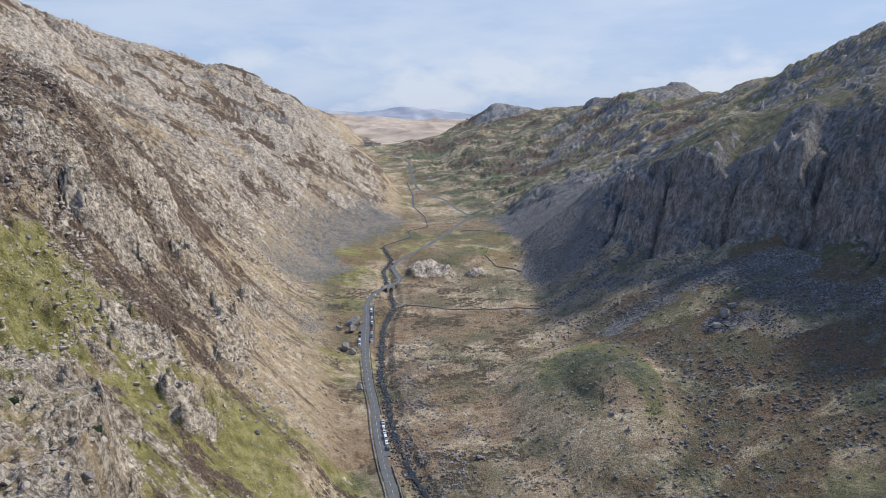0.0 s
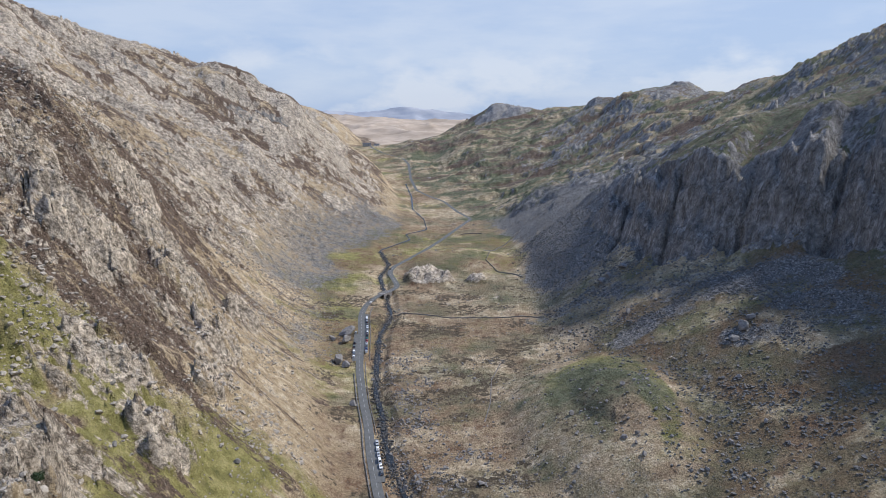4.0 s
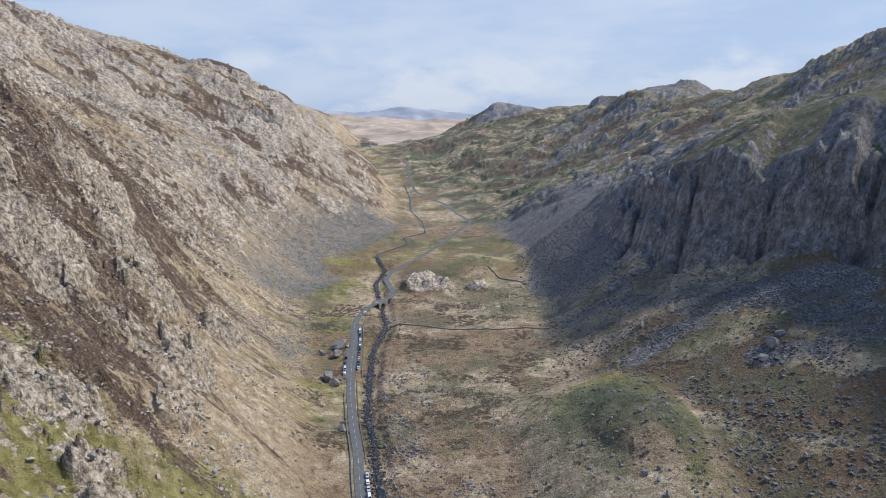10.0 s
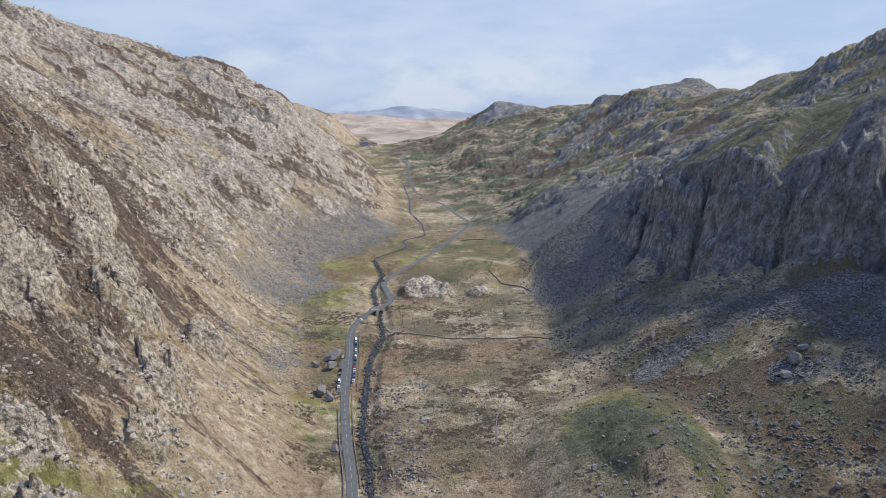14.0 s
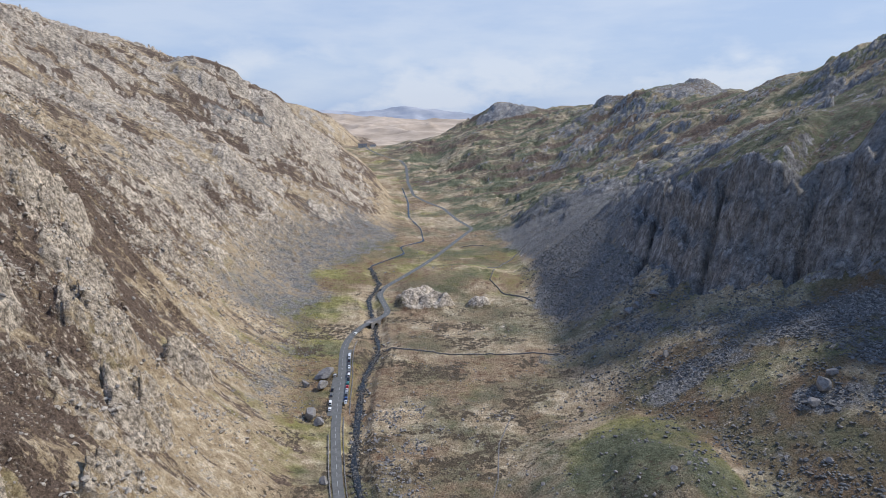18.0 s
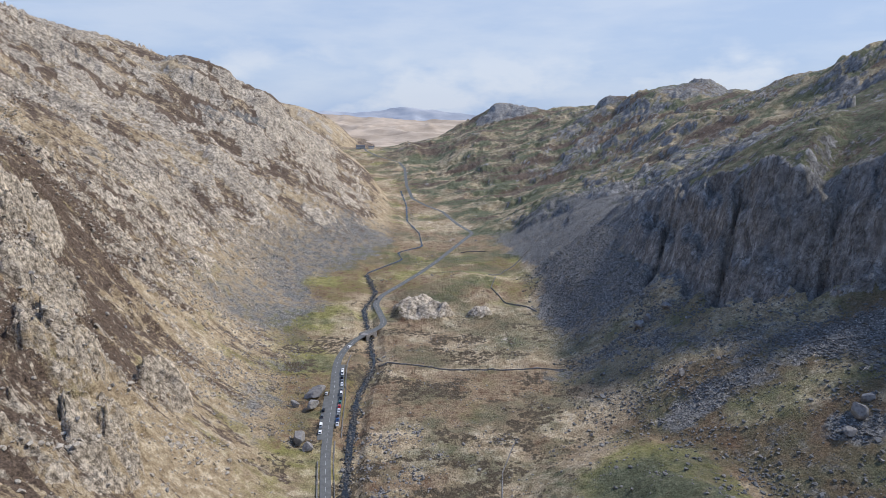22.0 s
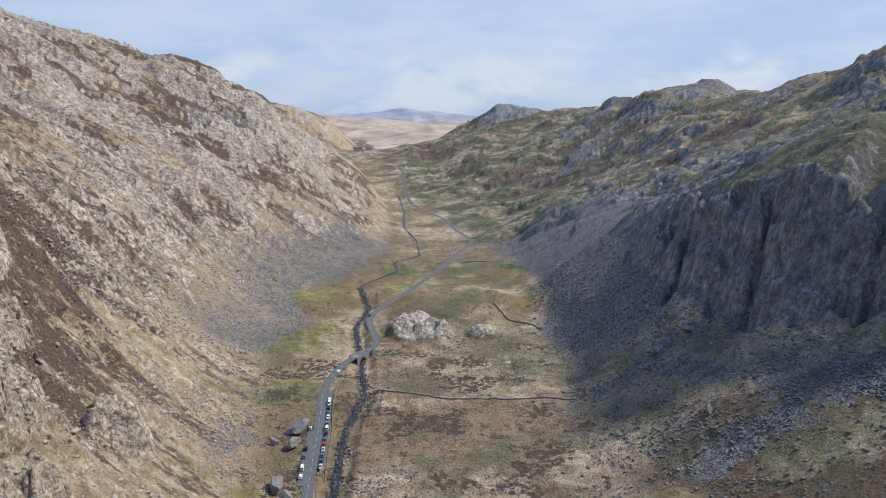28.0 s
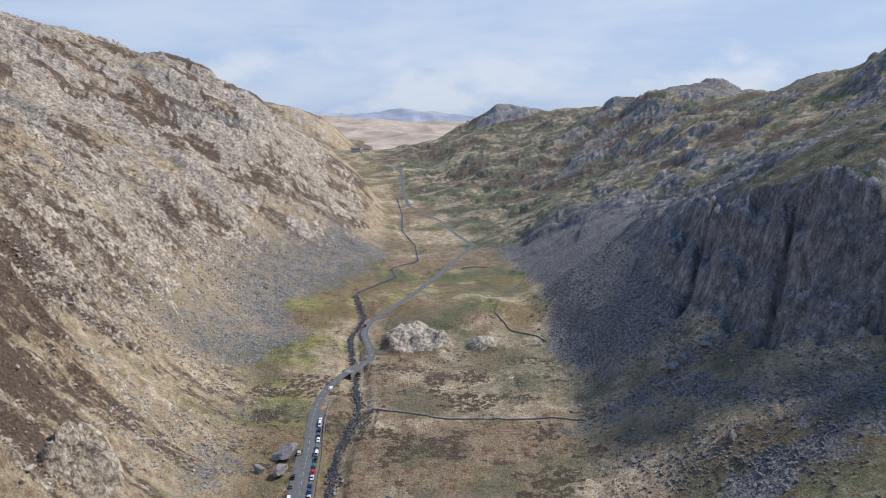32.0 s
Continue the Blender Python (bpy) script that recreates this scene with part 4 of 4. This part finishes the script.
stone_wall(beside_road(459, 563, 7.4), "low pale roadside wall behind parked cars", 1.0, 1)
stone_wall(beside_road(361, 456, 4.2), "low stone wall beside the road", 1.0, 2)
stone_wall(beside_road(238, 310, 4.2), "low stone wall beside the road", 1.0, 3)
stone_wall(beside_road(238, 433, -4.2), "low dark stone wall beside the road", 1.0, 4)
stone_wall(((-41, 551), (-31, 549), (-16, 546), (11, 540), (43, 538), (77, 536), (88, 532)), "long dry stone wall crossing the valley floor", 0.95, 5)
stone_wall(((55, 723), (48, 692), (60, 667), (78, 656), (84, 643)), "broken stone wall at the foot of the scree", 1.2, 6)
stone_wall(((48, 729), (71, 768), (97, 801)), "stone wall climbing the dark slope", 1.2, 7)
stone_wall(((26, 370), (31, 391), (34, 421), (43, 447)), "tumbled stone wall beside the drumlin", 0.5, 8)
stone_wall(((24, 842), (36, 846), (52, 842)), "stone wall across the wet meadow", 1.1, 10)


# ---- bridge ----
def box(bm, x0, x1, y0, y1, z0, z1):
    vs = [bm.verts.new((x, y, z)) for z in (z0, z1) for x, y in ((x0, y0), (x1, y0), (x1, y1), (x0, y1))]
    for q in ((3, 2, 1, 0), (4, 5, 6, 7), (0, 1, 5, 4), (1, 2, 6, 5), (2, 3, 7, 6), (3, 0, 4, 7)):
        bm.faces.new([vs[i] for i in q])
    return vs


def bridge():
    y = 601.5
    x = float(road_x(y))
    top = float(floor_z(y)) + 1.2
    turn = math.degrees(math.atan2(1.0, float(road_x(y + 3) - road_x(y - 3)) / 6.0))
    base = tagged(new("bridge"), "small stone road bridge over the stream", "bridge")
    base.matrix_world = pose(x, y, top, 0, 0, turn)
    bm = bmesh.new()
    arc = [(-3.2 + 6.4 * k / 12, -3.2 + 2.5 * math.sin(math.pi * k / 12)) for k in range(13)]
    for s in (-4.0, 4.0):
        row = [(-6, -4.2), (-6, 0.2), (6, 0.2), (6, -4.2), (3.2, -4.2), *reversed(arc), (-3.2, -4.2)]
        bm.faces.new([bm.verts.new((px, s, pz)) for px, pz in row])
    rim = list(arc)
    for (ax, az), (bx_, bz) in zip(rim, rim[1:]):
        bm.faces.new([bm.verts.new(c) for c in ((ax, -4, az), (bx_, -4, bz), (bx_, 4, bz), (ax, 4, az))])
    bm.faces.new([bm.verts.new(c) for c in ((-6, -4, 0.2), (6, -4, 0.2), (6, 4, 0.2), (-6, 4, 0.2))])
    part("arch", bm, STONE, base)
    for s in (-1, 1):
        bm = bmesh.new()
        box(bm, -6.5, 6.5, s * 3.7 - 0.25, s * 3.7 + 0.25, 0.1, 1.1)
        bmesh.ops.bevel(bm, geom=bm.edges[:], offset=0.06, segments=1, affect="EDGES")
        part("parapet", bm, STONE, base)


bridge()


# ---- cars ----
def paint(name, colour, rough=0.3):
    m, n, l, b = material(name, rough)
    b.inputs["Base Color"].default_value = (*colour, 1)
    b.inputs["Coat Weight"].default_value = 0.5
    return m


GLASS = paint("car_glass", (0.02, 0.025, 0.03), 0.08)
TYRE = paint("tyre_rubber", (0.02, 0.02, 0.02), 0.9)
RIM = paint("wheel_metal", (0.5, 0.5, 0.52), 0.35)
LAMP_WHITE, LAMP_RED = paint("headlight", (0.8, 0.8, 0.8), 0.15), paint("tail_light", (0.4, 0.02, 0.02), 0.2)


def loft(bm, sections):
    """Rings of equal length joined to a skin with closed ends."""
    rings = [[bm.verts.new(p) for p in ring] for ring in sections]
    for a_, b_ in zip(rings, rings[1:]):
        for k in range(len(a_)):
            bm.faces.new((a_[k], a_[(k + 1) % len(a_)], b_[(k + 1) % len(a_)], b_[k]))
    bm.faces.new(list(reversed(rings[0])))
    bm.faces.new(rings[-1])
    bmesh.ops.recalc_face_normals(bm, faces=bm.faces[:])


def car(colour_name, label, van=False, length=4.3):
    """A parked car that points along y, on an Empty at its base."""
    base = tagged(new("van" if van else "car"), label, "van" if van else "car", "parked cars")
    h, w, high = length / 2, 0.88, 2.0 if van else 1.45

    def ring(y, bottom, top, half, inset=0.10):
        return [(-half, y, bottom), (half, y, bottom), (half + 0.02, y, (bottom + top) / 2), (half - inset, y, top), (-half + inset, y, top), (-half - 0.02, y, (bottom + top) / 2)]
    bm = bmesh.new()
    hood = 0.95
    loft(bm, [ring(-h, 0.4, 0.75, w - 0.1), ring(-h + 0.12, 0.25, 0.9, w), ring(-h + 0.5, 0.22, hood, w), ring(0, 0.22, hood, w), ring(h - 1.1, 0.22, 0.93, w), ring(h - 0.2, 0.25, 0.78, w), ring(h, 0.4, 0.65, w - 0.12)])
    part("body", bm, PAINTS[colour_name], base)
    bm = bmesh.new()
    back_y, front_y = (-h + 0.1, h - 0.75) if van else (-h + 0.35, h - 1.05)
    loft(bm, [ring(back_y, hood - 0.03, hood, w - 0.04, 0.05), ring(back_y + (0.1 if van else 0.45), hood - 0.03, high - 0.06, w - 0.04, 0.18), ring(0, hood - 0.03, high, w - 0.04, 0.2), ring(front_y - 0.75, hood - 0.03, high - 0.05, w - 0.04, 0.2), ring(front_y, hood - 0.03, hood, w - 0.04, 0.05)])
    part("roof", bm, PAINTS[colour_name], base)
    mid = (hood + high) / 2

    def pane(name, corners):
        bm = bmesh.new()
        bm.faces.new([bm.verts.new(c) for c in corners])
        top = bmesh.ops.extrude_face_region(bm, geom=bm.faces[:])
        part(name, bm, GLASS, base)
    pane("windscreen", [(-0.68, front_y - 0.03, hood + 0.05), (0.68, front_y - 0.03, hood + 0.05), (0.6, front_y - 0.62, high - 0.08), (-0.6, front_y - 0.62, high - 0.08)])
    pane("rear_window", [(0.68, back_y, hood + 0.06), (-0.68, back_y, hood + 0.06), (-0.6, back_y + (0.06 if van else 0.36), high - 0.1), (0.6, back_y + (0.06 if van else 0.36), high - 0.1)])
    for s in (-1, 1):
        x0, x1 = s * (w - 0.005), s * (w - 0.15)
        pane("side_window", [(x0, back_y + 0.5, hood + 0.04), (x0, front_y - 0.2, hood + 0.04), (x1, front_y - 0.75, high - 0.14), (x1, back_y + 0.65, high - 0.14)])
        bm = bmesh.new()
        box(bm, s * 0.62 - 0.14, s * 0.62 + 0.14, h - 0.09, h + 0.01, 0.6, 0.74)
        part("headlight", bm, LAMP_WHITE, base)
        bm = bmesh.new()
        box(bm, s * 0.66 - 0.12, s * 0.66 + 0.12, -h - 0.01, -h + 0.08, 0.66, 0.84)
        part("tail_light", bm, LAMP_RED, base)
        for y in (-h + 0.8, h - 0.85):
            bm = bmesh.new()
            bmesh.ops.create_cone(bm, cap_ends=True, segments=16, radius1=0.32, radius2=0.32, depth=0.22, matrix=Matrix.Translation((s * (w - 0.08), y, 0.32)) @ Matrix.Rotation(radians(90), 4, "Y"))
            wheel = part("wheel", bm, TYRE, base)
            bm = bmesh.new()
            bmesh.ops.create_cone(bm, cap_ends=True, segments=12, radius1=0.19, radius2=0.17, depth=0.03, matrix=Matrix.Translation((s * (w + 0.035), y, 0.32)) @ Matrix.Rotation(radians(90), 4, "Y"))
            part("rim", bm, RIM, wheel)
    return base


COLOURS = dict(white=(0.8, 0.8, 0.8), silver=(0.5, 0.51, 0.53), black=(0.015, 0.015, 0.018), grey=(0.12, 0.125, 0.13), red=(0.45, 0.02, 0.02), blue=(0.03, 0.07, 0.2), teal=(0.05, 0.18, 0.17))
PAINTS = {k: paint("car_paint_" + k, c) for k, c in COLOURS.items()}
kinds = {}


def park(kind, y, off, back=False):
    """Stands a car on the road's edge, in line with the road."""
    x = float(road_x(y))
    heading = -math.degrees(math.atan2(float(road_x(y + 2) - road_x(y - 2)), 4.0)) + (180 if back else 0)
    place = pose(x + off, y, float(floor_z(y)) + 1.2 + 0.25, 0, 0, heading)
    colour, van = kind
    if kind not in kinds:
        kinds[kind] = car(colour, f"{colour} van parked at the roadside" if van else f"{colour} car parked at the roadside", van, 5.2 if van else 4.3)
        kinds[kind].matrix_world = place
        return kinds[kind]
    return copy_thing(kinds[kind], place)


y = 536.0
for k, kind in enumerate((("white", False), ("white", True), ("black", False), ("grey", False), ("white", False), ("grey", False), ("white", True), ("black", False), ("teal", False), ("red", False), ("silver", False), ("grey", False), ("blue", False), ("silver", False))):
    ob = park(kind, y, 4.85, k % 3 == 1)
    y -= 6.0 if kind[1] else 5.1
    if k == 4:
        y -= 2
for kind, y in ((("silver", False), 502.5), (("black", False), 482), (("grey", False), 475), (("white", True), 465), (("white", False), 457.5)):
    park(kind, y, -4.6)
for k, kind in enumerate((("silver", False), ("white", False), ("silver", False), ("white", True), ("white", False), ("grey", False))):
    park(kind, 346.0 - 5.3 * k, 4.0, k % 2 == 0)
park(("white", False), 574.5, 1.5)
park(("black", False), 678.5, -1.5, True)


# ---- buildings on the pass ----
def plain(name, colour, rough=0.85, scale=0.8):
    m, n, l, b = material(name, rough)
    g = noise_node(n, l, n.new("ShaderNodeNewGeometry").outputs["Position"], scale, 6)
    l.new(ramp_node(n, l, g, (0.3, tuple(0.8 * c for c in colour)), (0.7, colour)), b.inputs["Base Color"])
    return m


RENDER_WHITE, SLATE, DARK_PANE, FRAME = plain("white_render", (0.75, 0.74, 0.70)), plain("roof_slate", (0.12, 0.12, 0.135)), paint("window_glass", (0.03, 0.035, 0.04), 0.1), plain("painted_wood", (0.7, 0.7, 0.68))


def house(x, y, turn, wide, deep, high, roof_high, label, wall_mat):
    base = tagged(new("house"), label, "house")
    base.matrix_world = pose(x, y, float(ground_z(x, y)[0]) - 0.6, 0, 0, turn)
    w, d = wide / 2, deep / 2
    bm = bmesh.new()
    box(bm, -w, w, -d, d, 0, high)
    for s in (-w, w):
        bm.faces.new([bm.verts.new(c) for c in ((s, -d, high), (s, d, high), (s, 0, high + roof_high))])
    part("wall", bm, wall_mat, base)
    bm = bmesh.new()
    for s in (-1, 1):
        o = [(-w - 0.4, s * (d + 0.4), high - 0.25), (w + 0.4, s * (d + 0.4), high - 0.25), (w + 0.4, 0, high + roof_high), (-w - 0.4, 0, high + roof_high)]
        low = [bm.verts.new(c) for c in o]
        top = [bm.verts.new((a_, b_, c_ + 0.3)) for a_, b_, c_ in o]
        bm.faces.new(low)
        bm.faces.new(top)
        for k in range(4):
            bm.faces.new((low[k], low[(k + 1) % 4], top[(k + 1) % 4], top[k]))
    bmesh.ops.recalc_face_normals(bm, faces=bm.faces[:])
    roof = part("roof", bm, SLATE, base)
    for s in (-1, 1):
        bm = bmesh.new()
        box(bm, s * (w - 1.2) - 0.6, s * (w - 1.2) + 0.6, -0.5, 0.5, high + roof_high - 0.6, high + roof_high + 1.6)
        part("chimney", bm, STONE, roof)
    n = max(2, int(wide / 4))
    for k in range(n):
        cx = -w + wide * (k + 0.5) / n
        for z in ((1.2, 3.9) if high > 5 else (1.2,)):
            bm = bmesh.new()
            box(bm, cx - 0.6, cx + 0.6, -d - 0.06, -d + 0.05, z, z + 1.4)
            win = part("window", bm, FRAME, base)
            bm = bmesh.new()
            box(bm, cx - 0.5, cx + 0.5, -d - 0.09, -d - 0.065, z + 0.1, z + 1.3)
            part("pane", bm, DARK_PANE, win)
    bm = bmesh.new()
    box(bm, -0.55, 0.55, -d - 0.07, -d + 0.05, 0.5, 2.7)
    part("door", bm, SLATE, base)
    return base


house(-206, 1690, 8, 22, 9, 6.0, 3.4, "long pale grey house with slate roof on the pass", plain("grey_render", (0.55, 0.54, 0.52)))
house(-180, 1697, 4, 14, 8, 4.2, 2.6, "small white house with slate roof on the pass", RENDER_WHITE)


# ---- shrubs and rush clumps ----
def leaf_material(name, low, high):
    m, n, l, b = material(name, 0.7)
    r = n.new("ShaderNodeNewGeometry").outputs["Random Per Island"]
    l.new(ramp_node(n, l, r, (0.0, low), (1.0, high)), b.inputs["Base Color"])
    return m


SHRUB_LEAF, BARK = leaf_material("shrub_leaf", (0.02, 0.04, 0.018), (0.06, 0.09, 0.035)), plain("bark", (0.10, 0.075, 0.055))


def shrub(x, y, size, seed):
    """An evergreen bush: short trunk with limbs and many small leaves."""
    rng = np.random.RandomState(seed)
    base = tagged(new("shrub"), "dark evergreen shrub growing from the rock", "shrub", "shrubs on the crag")
    base.matrix_world = pose(x, y, float(ground_z(x, y)[0]) - 0.2)
    bm = bmesh.new()
    for k in range(5):
        tip = Vector((rng.uniform(-0.4, 0.4), rng.uniform(-0.4, 0.4), rng.uniform(0.6, 0.9))) * size
        q = tip.to_track_quat("Z", "Y").to_matrix().to_4x4()
        bmesh.ops.create_cone(bm, cap_ends=True, segments=6, radius1=0.05 * size, radius2=0.015 * size, depth=tip.length, matrix=Matrix.Translation(tip / 2) @ q)
    part("trunk", bm, BARK, base)
    n = 700
    c = rng.normal(size=(n, 3))
    c /= np.linalg.norm(c, axis=1)[:, None]
    c *= (rng.uniform(0.35, 1, n) ** 0.5)[:, None] * (0.75 + 0.3 * np.sin(3 * c[:, :1] + seed) * np.cos(4 * c[:, 1:2]))
    c = c * (0.55 * size, 0.55 * size, 0.5 * size) + (0, 0, 0.62 * size)
    a_, b_ = rng.normal(size=(n, 3)), rng.normal(size=(n, 3))
    a_ *= 0.07 * size / np.linalg.norm(a_, axis=1)[:, None]
    b_ *= 0.05 * size / np.linalg.norm(b_, axis=1)[:, None]
    v = np.stack((c - a_, c + b_, c + a_, c - b_), 1).reshape(-1, 3)
    part("crown", array_mesh("crown", v, np.arange(4 * n).reshape(-1, 4), False), SHRUB_LEAF, base)


for k, (x, y, size) in enumerate(((-107, 172, 3.6), (-104, 166, 2.5), (-97, 156, 2.6), (-92, 144, 3), (-88, 136, 2.6), (-160, 205, 4), (-82, 190, 3), (-128, 168, 3))):
    shrub(x, y, size, 60 + k)


def tufts(name, label, places, seed, mat):
    """Low bushy clumps, each of a few upright blades, in one mesh."""
    rng = np.random.RandomState(seed)
    x, y = places
    z = ground_z(x, y)
    n, blades = len(x), 7
    a_ = rng.uniform(0, 6.283, (n, blades))
    r = rng.uniform(0.1, 0.8, (n, blades))
    high = rng.uniform(0.2, 0.5, (n, blades))
    px, py = x[:, None] + r * np.cos(a_), y[:, None] + r * np.sin(a_)
    side_x, side_y = -np.sin(a_) * 0.22, np.cos(a_) * 0.22
    low = z[:, None] - 0.1
    v = np.stack((np.stack((px - side_x, py - side_y, np.broadcast_to(low, px.shape)), -1), np.stack((px + side_x, py + side_y, np.broadcast_to(low, px.shape)), -1), np.stack((px + 0.5 * r * np.cos(a_), py + 0.5 * r * np.sin(a_), low + high), -1)), 2).reshape(-1, 3)
    return tagged(part(name, array_mesh(name, v, np.arange(len(v)).reshape(-1, 3), False), mat), label, "plants", kind="stuff")


tufts("rushes", "dark brown rush and heather clumps on the valley floor", scatter(16000, 21, -60, 120, 260, 640, lambda x, y: step(clump(x, y, 0.045, 9), 0.58, 0.68) * off_mound(x, y) * step(np.abs(x - road_x(y)), 8, 11) * step(np.abs(x - stream_x(y)), 6, 9) * 0.8), 22, leaf_material("rush", (0.09, 0.07, 0.045), (0.19, 0.15, 0.095)))
